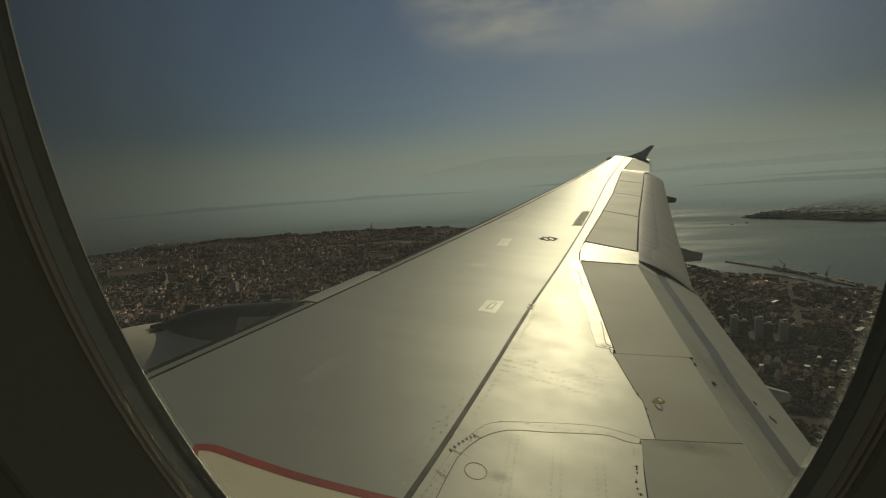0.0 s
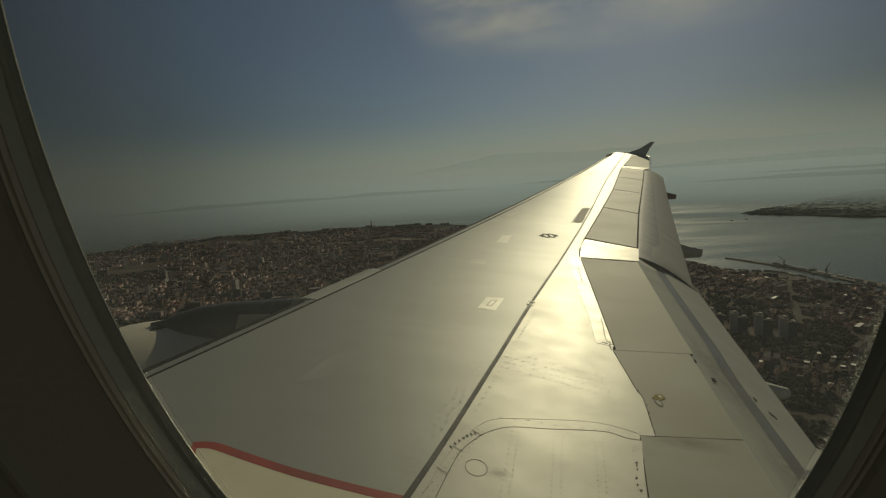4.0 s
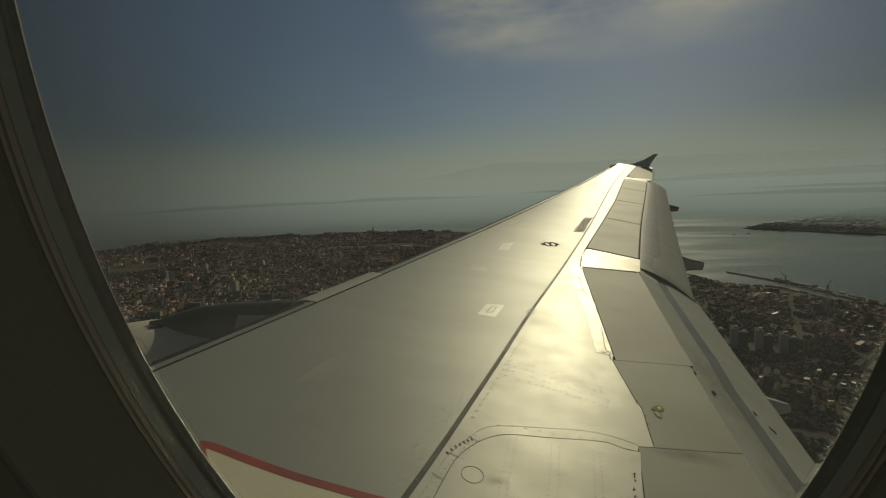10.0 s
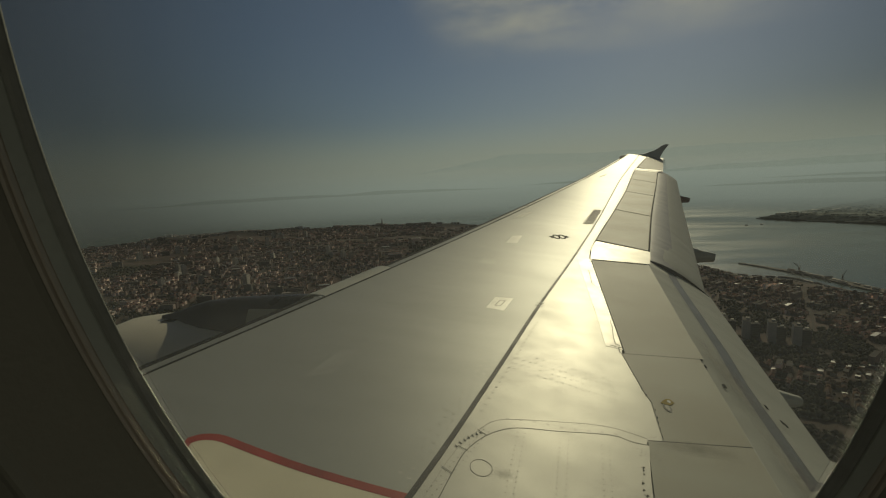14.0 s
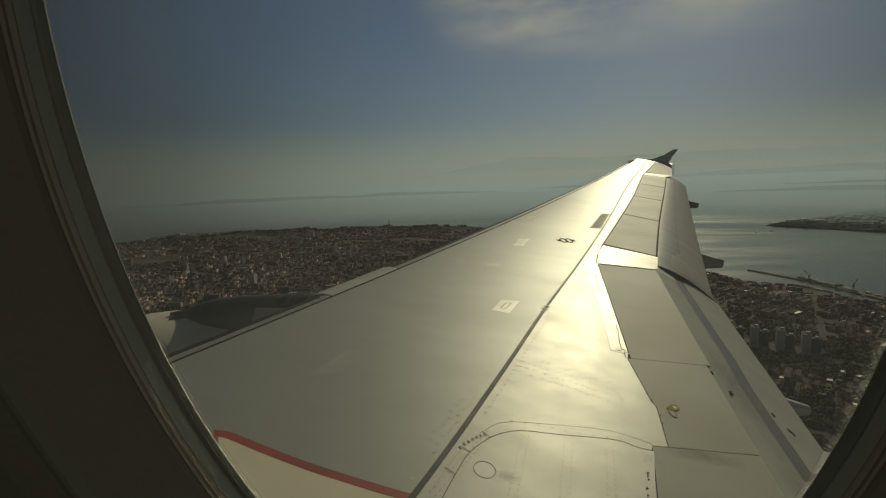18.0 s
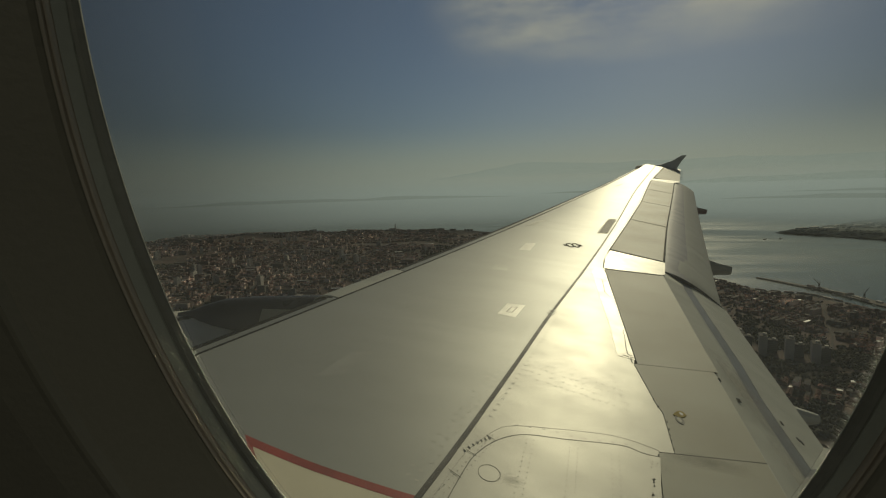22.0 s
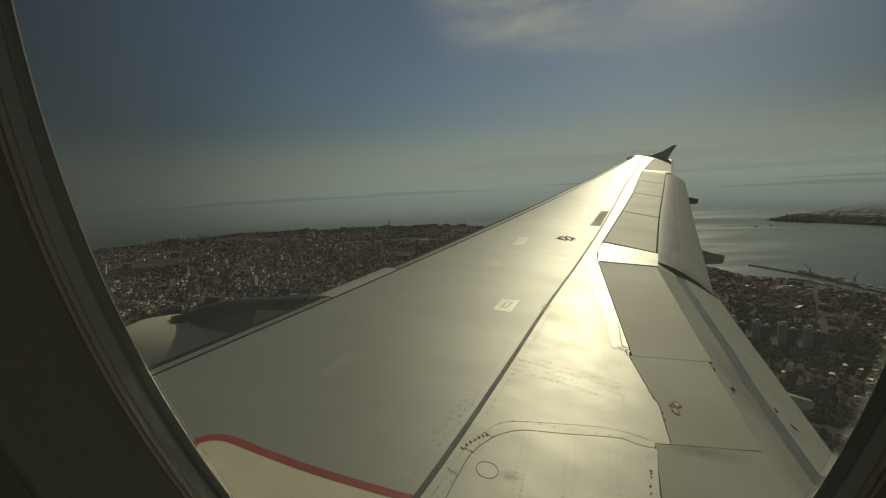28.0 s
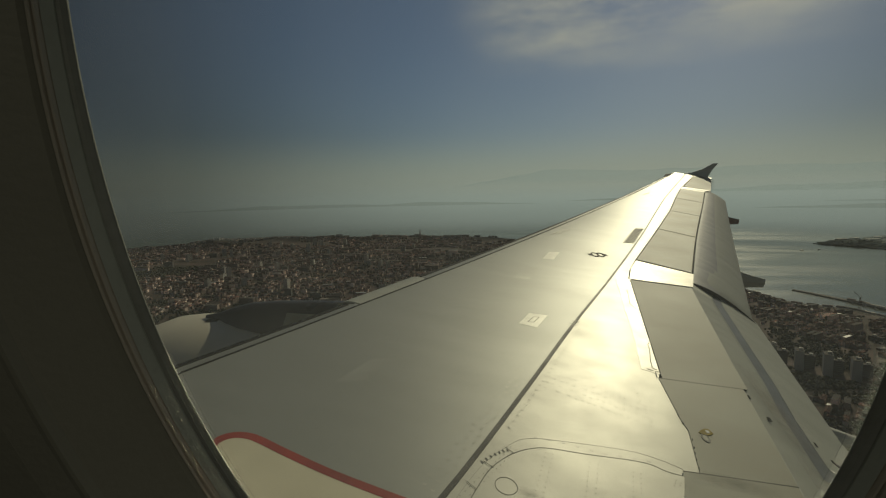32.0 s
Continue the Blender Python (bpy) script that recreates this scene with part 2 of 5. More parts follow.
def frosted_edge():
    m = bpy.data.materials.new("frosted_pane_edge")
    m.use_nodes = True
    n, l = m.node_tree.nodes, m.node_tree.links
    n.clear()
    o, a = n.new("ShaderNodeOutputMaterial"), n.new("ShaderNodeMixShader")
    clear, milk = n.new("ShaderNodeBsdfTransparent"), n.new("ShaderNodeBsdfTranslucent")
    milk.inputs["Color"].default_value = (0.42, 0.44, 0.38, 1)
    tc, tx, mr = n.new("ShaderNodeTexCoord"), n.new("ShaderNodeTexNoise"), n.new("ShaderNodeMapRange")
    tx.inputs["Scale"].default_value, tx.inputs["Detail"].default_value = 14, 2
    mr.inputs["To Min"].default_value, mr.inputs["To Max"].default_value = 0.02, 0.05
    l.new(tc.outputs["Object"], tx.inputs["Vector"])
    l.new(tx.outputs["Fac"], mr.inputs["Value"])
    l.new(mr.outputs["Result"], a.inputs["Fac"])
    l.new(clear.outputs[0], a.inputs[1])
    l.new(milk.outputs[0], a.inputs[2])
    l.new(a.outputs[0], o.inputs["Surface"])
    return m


def grime(name, color, most):
    """Thin dirt that fades out towards the edges of its patch."""
    m = bpy.data.materials.new(name)
    m.use_nodes = True
    n, l = m.node_tree.nodes, m.node_tree.links
    p, o = n["Principled BSDF"], n["Material Output"]
    p.inputs["Base Color"].default_value, p.inputs["Roughness"].default_value = (*color, 1), 0.8
    tc, mp, gr, tx = n.new("ShaderNodeTexCoord"), n.new("ShaderNodeMapping"), n.new("ShaderNodeTexGradient"), n.new("ShaderNodeTexNoise")
    gr.gradient_type = "SPHERICAL"
    mp.inputs["Location"].default_value, mp.inputs["Scale"].default_value = (-1, -1, 0), (2, 2, 0)
    tx.inputs["Scale"].default_value, tx.inputs["Detail"].default_value = 22, 8
    a, b, mx, clear = n.new("ShaderNodeMath"), n.new("ShaderNodeMath"), n.new("ShaderNodeMixShader"), n.new("ShaderNodeBsdfTransparent")
    a.operation = b.operation = "MULTIPLY"
    b.inputs[1].default_value = most * 2.2
    b.use_clamp = True
    l.new(tc.outputs["Generated"], mp.inputs["Vector"])
    l.new(mp.outputs["Vector"], gr.inputs["Vector"])
    l.new(tc.outputs["Object"], tx.inputs["Vector"])
    l.new(gr.outputs["Fac"], a.inputs[0])
    l.new(tx.outputs["Fac"], a.inputs[1])
    l.new(a.outputs["Value"], b.inputs[0])
    l.new(b.outputs["Value"], mx.inputs["Fac"])
    l.new(clear.outputs[0], mx.inputs[1])
    l.new(p.outputs["BSDF"], mx.inputs[2])
    l.new(mx.outputs[0], o.inputs["Surface"])
    return m


M_GRIME = grime("brown_grime", (0.15, 0.11, 0.065), 0.16)
M_SMUDGE = grime("dark_smudge", (0.09, 0.075, 0.05), 0.10)
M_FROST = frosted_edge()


def clear_plastic():
    m = bpy.data.materials.new("clear_plastic")
    m.use_nodes = True
    n, l = m.node_tree.nodes, m.node_tree.links
    n.clear()
    o, r = n.new("ShaderNodeOutputMaterial"), n.new("ShaderNodeBsdfRefraction")
    r.inputs["IOR"].default_value, r.inputs["Roughness"].default_value = 1.45, 0.0
    l.new(r.outputs[0], o.inputs["Surface"])
    return m


M_CLEAR = clear_plastic()
M_COWL = material("cowl_paint", (0.78, 0.73, 0.60), 0.4, 0.0, 1.5, 0.1, 30, 0.02)
M_GLASS = glass_pane()

# land and sea
M_SEA = material("sea_water", (0.062, 0.102, 0.080), 0.12, 0.0, 0.002, 0.2, 0.03, 0.0, spec=0.24)
def ruffled(m):
    """Calm water with wind-ruffled, rougher streaks."""
    n, l = m.node_tree.nodes, m.node_tree.links
    tc, mp, tx, mr = n.new("ShaderNodeTexCoord"), n.new("ShaderNodeMapping"), n.new("ShaderNodeTexNoise"), n.new("ShaderNodeMapRange")
    mp.inputs["Scale"].default_value, mp.inputs["Rotation"].default_value = (0.0016, 0.0065, 1), (0, 0, radians(-14))
    tx.inputs["Scale"].default_value, tx.inputs["Detail"].default_value = 1.0, 7
    for key, val in (("From Min", 0.42), ("From Max", 0.70), ("To Min", 0.17), ("To Max", 0.27)):
        mr.inputs[key].default_value = val
    l.new(tc.outputs["Object"], mp.inputs["Vector"])
    l.new(mp.outputs["Vector"], tx.inputs["Vector"])
    l.new(tx.outputs["Fac"], mr.inputs["Value"])
    l.new(mr.outputs["Result"], n["Principled BSDF"].inputs["Roughness"])


ruffled(M_SEA)
M_LAND = material("town_ground", (0.128, 0.092, 0.080), 0.95, 0.0, 0.012, 0.3, 0.15, 0.0, second=(0.060, 0.052, 0.040), spec=0.1)
M_ROAD = material("pale_road", (0.085, 0.076, 0.068), 0.9, 0.0, 0.02, 0.15, 0.3, 0.0, spec=0.1)
M_HOUSE = material("house_walls", (0.55, 0.455, 0.415), 0.85, 0.0, 0.006, 0.15, 0.5, 0.0, second=(0.34, 0.262, 0.238), island=0.6, spec=0.1)
M_ROOF = material("clay_roofs", (0.18, 0.092, 0.074), 0.9, 0.0, 0.006, 0.2, 0.5, 0.0, second=(0.105, 0.060, 0.050), island=0.35, spec=0.1)
M_FLATROOF = material("flat_roofs", (0.14, 0.125, 0.115), 0.9, 0.0, 0.006, 0.2, 0.5, 0.0, second=(0.085, 0.078, 0.072), island=0.45, spec=0.1)
# pale roofs that paint the town's sunlit roof glints as base colour
M_GLINT_ROOF = material("pale_glint_roofs", (0.50, 0.49, 0.46), 0.5, 0.3, 0.05, 0.2, 0.5, 0.0, island=0.3)
M_WINDOWS = material("window_bands", (0.20, 0.20, 0.20), 0.3, 0.0, 0.05, 0.2, 0.5, 0.0)
M_LEAF = material("tree_leaves", (0.092, 0.086, 0.060), 0.95, 0.0, 0.02, 0.3, 0.8, 0.0, second=(0.055, 0.060, 0.042), island=0.25, spec=0.1)
M_HULL = material("ship_hull", (0.06, 0.05, 0.05), 0.6, 0.0, 0.05, 0.2, 0.5, 0.0)
M_SHIPTOP = material("ship_superstructure", (0.5, 0.5, 0.48), 0.6, 0.0, 0.05, 0.2, 0.5, 0.0)
M_QUAY = material("quay_concrete", (0.22, 0.205, 0.185), 0.9, 0.0, 0.02, 0.2, 0.3, 0.0, spec=0.1)
M_STEEL = material("crane_steel", (0.10, 0.08, 0.07), 0.6, 0.2, 0.05, 0.2, 0.5, 0.0)


# ---- mesh helpers ----
def mesh_object(name, verts, faces, mat, parent=None, label="", smooth=False):
    me = bpy.data.meshes.new(name)
    me.from_pydata([tuple(v) for v in verts], [], faces)
    me.update()
    if smooth:
        me.polygons.foreach_set("use_smooth", [True] * len(me.polygons))
    me.materials.append(mat)
    ob = new(name, me)
    ob.parent = parent
    if label:
        tagged(ob, label)
    return ob


def thing(name, label, category, m=None, kind="", group=""):
    ob = new(name)
    ob.matrix_basis = m if m is not None else Matrix.Identity(4)
    return tagged(ob, label, category, group, kind)


def wing_z(y):
    """Height of the upper skin: dihedral and the bend of a loaded wing."""
    s = y - 1.975
    return 0.091 * s + 0.746 * (s / 15.0) ** 2


def at_line(points, y):
    """X of a line given by a few (X, Y) stations, at Y."""
    for (x0, y0), (x1, y1) in zip(points, points[1:]):
        if y <= y1 or (x1, y1) == points[-1]:
            return x0 + (x1 - x0) * (y - y0) / (y1 - y0)


def closed_grid(top, depth):
    """Faces and vertices of a plate: a grid of points on top, sides, and an underside depth below."""
    nu, nv = len(top), len(top[0])
    v = [p for row in top for p in row]
    n = len(v)
    v = v + [(p[0], p[1], p[2] - depth) for p in v]
    f = []
    for i in range(nu - 1):
        for j in range(nv - 1):
            a, b, c, d = i * nv + j, i * nv + j + 1, (i + 1) * nv + j + 1, (i + 1) * nv + j
            f += [(a, b, c, d), (n + a, n + d, n + c, n + b)]
    rim = [j for j in range(nv)] + [i * nv + nv - 1 for i in range(1, nu)] + [(nu - 1) * nv + j for j in range(nv - 2, -1, -1)] + [i * nv for i in range(nu - 2, 0, -1)]
    for a, b in zip(rim, rim[1:] + rim[:1]):
        f.append((b, a, n + a, n + b))
    return v, f


def plate(name, fore, aft, mat, parent, y0, y1, lift=0.0, drop=0.0, depth=0.02, nx=4, ny=12, label="", sag=None, round_=True):
    """A skin plate between two lines of (X, Y) stations from y0 to y1 on the wing; lift at its front, drop at its rear."""
    top = []
    ys = {round(y0 + (y1 - y0) * i / ny, 4) for i in range(ny + 1)} | {round(q, 4) for _, q in fore + aft if y0 < q < y1}
    for y in sorted(ys):
        row = []
        for j in range(nx + 1):
            k = j / nx
            x = at_line(fore, y) * (1 - k) + at_line(aft, y) * k
            dz = lift * (1 - k) + drop * k if sag is None else sag(k, y)
            row.append((x, y, wing_z(y) + dz))
        top.append(row)
    v, f = closed_grid(top, depth)
    ob = mesh_object(name, v, f, mat, parent, label)
    if round_:
        bev(ob, min(0.004, depth * 0.3))
    return ob


def cambered(ob, bow=0.09, twist=0.025):
    """Tilt the shading normals of what lies on the skin forward of the seam, for camber and to shape the sun's glint.
    """
    me = ob.data
    normals = []
    for p in me.polygons:
        for i in p.loop_indices:
            x, y, z = me.vertices[me.loops[i].vertex_index].co
            seam_x = at_line(SEAM, y)
            if p.normal.z > 0.5 and x < seam_x + 0.002:
                ahead = max(0.0, (seam_x - x) / (seam_x - at_line(SLAT, y)))
                outer = max(0.0, min(1.0, (y - 4.2) / 4.5))
                tilt = -(bow * outer - 0.09 * (1 - outer)) * ahead - twist * outer + 0.035 * (1 - outer)
                slope = 0.091 + 2 * 0.746 * (y - 1.975) / 225
                n = Vector((0, -slope, 1)).normalized() if p.normal.z > 0.98 else p.normal
                normals.append((n + Vector((tilt, 0, 0))).normalized())
            else:
                normals.append(p.normal.copy())
    me.polygons.foreach_set("use_smooth", [True] * len(me.polygons))
    me.normals_split_custom_set(normals)


def soft_top(ob):
    """Round the shading across the upper side of a curved plate; its edges stay crisp."""
    me = ob.data
    me.polygons.foreach_set("use_smooth", [p.normal.z > 0.5 for p in me.polygons])
    ob.data.update()


def bev(ob, width):
    b = ob.modifiers.new("edge", "BEVEL")
    b.width, b.segments, b.limit_method, b.angle_limit = width, 2, "ANGLE", radians(40)


def outline_plate(name, outline, mat, parent, lift, depth, label=""):
    """A flat-cut plate on the wing from its outline of (X, Y)."""
    bm = bmesh.new()
    vs = [bm.verts.new((x, y, wing_z(y) + lift)) for x, y in outline]
    face = bm.faces.new(vs)
    if face.normal.z < 0:
        face.normal_flip()
    bm.normal_update()
    if face.normal.z < 0:
        face.normal_flip()
    res = bmesh.ops.extrude_face_region(bm, geom=[face])
    for e in res["geom"]:
        if isinstance(e, bmesh.types.BMVert):
            e.co.z -= depth
    bmesh.ops.triangulate(bm, faces=[f for f in bm.faces if len(f.verts) > 4])
    bmesh.ops.recalc_face_normals(bm, faces=bm.faces)
    me = bpy.data.meshes.new(name)
    bm.to_mesh(me)
    bm.free()
    me.materials.append(mat)
    ob = new(name, me)
    ob.parent = parent
    if label:
        tagged(ob, label)
    return ob


def ribbon(name, points, width, mat, parent, lift, depth=0.004, label=""):
    """A narrow strip of even width along a line of (X, Y) on the wing."""
    left, right = [], []
    for i, (x, y) in enumerate(points):
        a, b = points[max(i - 1, 0)], points[min(i + 1, len(points) - 1)]
        dx, dy = b[0] - a[0], b[1] - a[1]
        d = math.hypot(dx, dy)
        nx, ny = -dy / d * width / 2, dx / d * width / 2
        left.append((x + nx, y + ny, wing_z(y + ny) + lift))
        right.append((x - nx, y - ny, wing_z(y - ny) + lift))
    v, f = closed_grid([left, right], depth)
    return mesh_object(name, v, f, mat, parent, label)


def smooth_line(points, per=6):
    """More stations on a line, rounded through the given ones."""
    out_ = []
    for i in range(len(points) - 1):
        p0, p1, p2, p3 = points[max(i - 1, 0)], points[i], points[i + 1], points[min(i + 2, len(points) - 1)]
        for k in range(per):
            t = k / per
            out_.append(tuple(0.5 * (2 * b + (c - a) * t + (2 * a - 5 * b + 4 * c - d) * t * t + (3 * b - a - 3 * c + d) * t ** 3) for a, b, c, d in zip(p0, p1, p2, p3)))
    return out_ + [points[-1]]


def off(line, dx):
    return [(x + dx, y) for x, y in line]


# ---- the wing ----
TIP = 15.45
SLAT = [(1.32, 2.0), (2.03, 3.51), (4.69, 9.2), (7.60, 15.3), (7.68, 15.5)]
SEAM = [(2.80, 2.0), (3.26, 3.08), (3.59, 3.96), (3.93, 4.90), (4.40, 6.12), (5.15, 8.14), (6.34, 11.44), (7.81, 15.11), (7.97, 15.5)]
HINGE = [(4.20, 5.35), (4.78, 6.84), (5.47, 8.60), (6.08, 10.18), (6.59, 11.60), (7.06, 12.88), (8.0, 15.5)]
SPOIL_END = [(4.80, 5.30), (5.30, 6.69), (5.93, 8.46), (6.54, 10.10), (7.07, 11.52), (7.57, 12.89), (8.5, 15.5)]
RIDGE = [(4.50, 2.0), (4.68, 3.34), (4.83, 4.39), (4.91, 4.77), (5.13, 6.18), (5.20, 6.45)]
SEAM_OUT = smooth_line(SEAM, 5)

wing = thing("aircraft_wing", "long grey-painted airliner wing with lowered flaps and sunlit skin", "aircraft wing", BODY)
plate("wing_skin", SLAT, SEAM, M_WING, wing, 2.0, TIP, depth=0.25, nx=6, ny=60, label="smooth grey wing upper skin", round_=False)
cambered(bpy.data.objects["wing_skin"])
REAR_LIMIT = [(3.80, 2.0), (4.148, 3.24), (4.23, 3.55), (4.309, 3.575), (4.358, 3.87), (4.348, 3.93), (4.345, 4.33), (4.36, 4.37), (4.55, 6.12), (4.62, 6.40), (4.77, 6.83), (5.46, 8.60), (6.07, 10.18), (6.58, 11.60), (7.05, 12.88), (7.19, 13.2), (8.11, 15.3), (8.18, 15.46)]
plate("rear_skin", SEAM, REAR_LIMIT, M_REAR, wing, 2.0, TIP, lift=0.0, drop=0.0, depth=0.012, nx=5, ny=60, label="paler rear skin in front of the spoilers")
plate("rear_bay", off(REAR_LIMIT, -0.06), off(REAR_LIMIT, 0.40), M_GAP, wing, 2.0, TIP - 0.1, lift=-0.022, drop=-0.030, depth=0.10, nx=2, ny=40, label="dark bay under the movable panels")
ribbon("seam", [p for p in SEAM_OUT if p[1] < 4.95], 0.022, M_SEAM, wing, 0.003, label="dark sealed seam along the rear spar")
ribbon("seam", [p for p in SEAM_OUT if p[1] > 4.85], 0.018, M_SEAM, wing, 0.0028, label="brown sealed seam along the rear spar")

# slats, the nose painted near-black for its shaded underside
def slat(y0, y1, capped=False):
    prof = [(0.0, -0.003), (-0.04, 0.002), (-0.085, 0.002), (-0.13, -0.010), (-0.17, -0.036), (-0.20, -0.09)] if capped else [(0.0, -0.003), (-0.03, -0.004), (-0.065, -0.007)]
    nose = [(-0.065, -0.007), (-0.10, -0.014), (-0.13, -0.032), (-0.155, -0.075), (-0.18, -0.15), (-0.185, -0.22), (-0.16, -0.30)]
    n = max(4, int((y1 - y0) * 3))
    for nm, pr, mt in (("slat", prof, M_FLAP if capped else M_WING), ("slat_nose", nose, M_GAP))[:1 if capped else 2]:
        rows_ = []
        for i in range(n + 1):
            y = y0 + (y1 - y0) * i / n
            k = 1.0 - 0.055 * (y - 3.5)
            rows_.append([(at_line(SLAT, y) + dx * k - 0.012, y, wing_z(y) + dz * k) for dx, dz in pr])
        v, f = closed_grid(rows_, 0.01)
        mesh_object(nm, v, f, mt, wing, "" if nm == "slat" else "leading edge painted near-black for its shaded underside", smooth=False)


for y0, y1 in ((2.0, 4.52), (5.22, 8.1), (8.12, 10.5), (10.52, 12.9), (12.92, 15.3)):
    slat(y0, y1)
slat(4.54, 5.20, True)
for y0, y1, w in ((2.0, 7.0, 0.008), (7.0, 11.0, 0.013), (11.0, 15.2, 0.022)):
    ribbon("slat_gap", [(at_line(SLAT, y) - 0.004, y) for y in [y0 + (y1 - y0) * i / 16 for i in range(17)]], w, M_GAP, wing, 0.004, 0.03)
# near-black strip drawing out the same shaded edge
for y0, y1, w in ((2.0, 4.50, 0.024), (5.24, 15.2, 0.020)):
    ribbon("edge_strip", [(at_line(SLAT, y) - (0.078 if y1 < 5 else 0.092) * (1 - 0.055 * (y - 3.5)), y) for y in [y0 + (y1 - y0) * i / 24 for i in range(25)]], w, M_GAP, wing, -0.0035, 0.006, label="black strip along the leading edge")
# strips by the spoilers: wing paint and sealant, lightened for the sun's glint
outline_plate("kink_strip", [(4.56, 6.13), (4.66, 6.52), (4.77, 6.80), (5.31, 6.66), (5.16, 6.22)], M_BRIGHT_STRIP, wing, 0.002, 0.02, "strip between spoilers, its paint lightened for the sun's glint")
outline_plate("sealant_strip", [(4.264, 4.405), (4.365, 4.38), (4.56, 6.08), (4.574, 6.12), (4.44, 6.12), (4.423, 6.079), (4.357, 5.326), (4.315, 4.809)], M_BRIGHT_STRIP, wing, 0.0015, 0.01, "white sealant along the spoiler edge, lightened for the sun's glint")
ribbon("hinge_gap", [(4.368, 4.38), (4.558, 6.08)], 0.0055, M_GAP, wing, 0.003, 0.004)
for pts_ in ([(4.531, 6.044), (4.564, 6.057)], [(4.468, 5.794), (4.452, 5.651), (4.424, 5.47), (4.446, 5.40), (4.449, 5.355), (4.420, 5.085)], [(4.448, 5.353), (4.491, 5.366)], [(4.420, 5.083), (4.452, 5.095)],
             [(4.440, 5.069), (4.428, 4.952), (4.413, 4.811), (4.388, 4.76), (4.384, 4.70), (4.348, 4.524), (4.338, 4.45)], [(4.335, 4.44), (4.362, 4.43)], [(4.344, 4.405), (4.372, 4.412)], [(4.336, 4.338), (4.344, 4.405)], [(4.30, 4.42), (4.335, 4.41)]):
    ribbon("bracket_edge", pts_, 0.0048, M_LINE, wing, 0.0032, 0.0015)

# spoilers
bounds = [(6.84, 6.69), (8.60, 8.46), (10.18, 10.10), (11.60, 11.52), (12.88, 12.89)]
for (f0, a0), (f1, a1) in zip(bounds, bounds[1:]):
    g = 0.012
    top = []
    for i in range(9):
        k = i / 8
        yf, ya = f0 + g + (f1 - f0 - 2 * g) * k, a0 + g + (a1 - a0 - 2 * g) * k
        top.append([(at_line(HINGE, yf) * (1 - j / 4) + at_line(SPOIL_END, ya) * j / 4, yf * (1 - j / 4) + ya * j / 4, wing_z(yf * (1 - j / 4) + ya * j / 4) + 0.002) for j in range(5)])
    v, f = closed_grid(top, 0.03)
    bev(mesh_object("spoiler", v, f, M_PANEL, wing, "grey spoiler panel lying flush"), 0.004)
outline_plate("spoiler", [(4.366, 4.34), (4.86, 4.41), (4.91, 4.77), (5.13, 6.18), (4.559, 6.10)], M_PANEL, wing, 0.0015, 0.03, "grey inner spoiler panel lying flush")
ribbon("spoiler_gap", smooth_line([(x + 0.012, y) for x, y in SPOIL_END[1:6]], 4), 0.016, M_GAP, wing, 0.001, 0.02)
plate("spoiler_bed", HINGE, SPOIL_END, M_GAP, wing, 6.72, 12.9, lift=-0.016, drop=-0.016, depth=0.02, nx=2, ny=30)

# inner panels behind the spoiler, and the shroud above the flap
outline_plate("inner_panel", [(4.343, 4.335), (4.347, 3.93), (4.357, 3.87), (4.306, 3.570), (4.72, 3.626), (4.834, 4.405)], M_PANEL, wing, 0.0015, 0.03, "grey access panel with a rope hook")
outline_plate("inner_panel", [(4.235, 3.5625), (4.15, 3.24), (3.95, 2.4), (4.52, 2.4), (4.68, 3.34), (4.717, 3.6215)], M_PANEL, wing, 0.0015, 0.03, "grey root panel behind the fairing")
ribbon("panel_gap", [(4.345, 4.335), (4.85, 4.405)], 0.0032, M_SEAM, wing, 0.0022, 0.02)
ribbon("panel_gap", [(4.235, 3.563), (4.72, 3.621)], 0.0032, M_SEAM, wing, 0.0022, 0.02)


plate("flap_shroud", off(RIDGE, -0.015), off(RIDGE, 0.22), M_FLAP, wing, 2.1, 6.40, depth=0.02, nx=8, ny=14, label="pale fixed shroud above the inner flap", round_=False, sag=lambda k, y: 0.0014 - 0.0877 * k ** 1.1)
plate("shroud_band", off(RIDGE, 0.222), off(RIDGE, 0.31), M_STRIP, wing, 2.1, 6.40, lift=-0.09, drop=-0.115, depth=0.02, nx=2, ny=14, label="darker bare band on the inner flap", round_=False)
INNER_TE = [(5.13, 2.2), (5.45, 4.06), (5.61, 4.90), (5.74, 5.59), (5.90, 6.45)]
plate("inner_flap", off(RIDGE, 0.312), INNER_TE, M_FLAP, wing, 2.1, 6.42, depth=0.03, nx=6, ny=14, label="pale inner flap, lowered", round_=False, sag=lambda k, y: -0.115 - 0.185 * k ** 1.15)

OUT_TE = [(5.86, 6.41), (8.22, 13.3)]
FLAP_FRONT = [(5.17, 6.40), (5.30, 6.69), (5.93, 8.46), (6.54, 10.10), (7.07, 11.52), (7.72, 13.3)]


for ob in wing.children:
    if ob.name.split(".")[0] in ("flap_shroud",):
        soft_top(ob)


def flap_sag(k, y):
    end = -0.30 + 0.12 * (y - 6.4) / 6.9
    return -0.016 + 0.008 * math.sin(k * math.pi) + (end + 0.016) * k ** 1.5


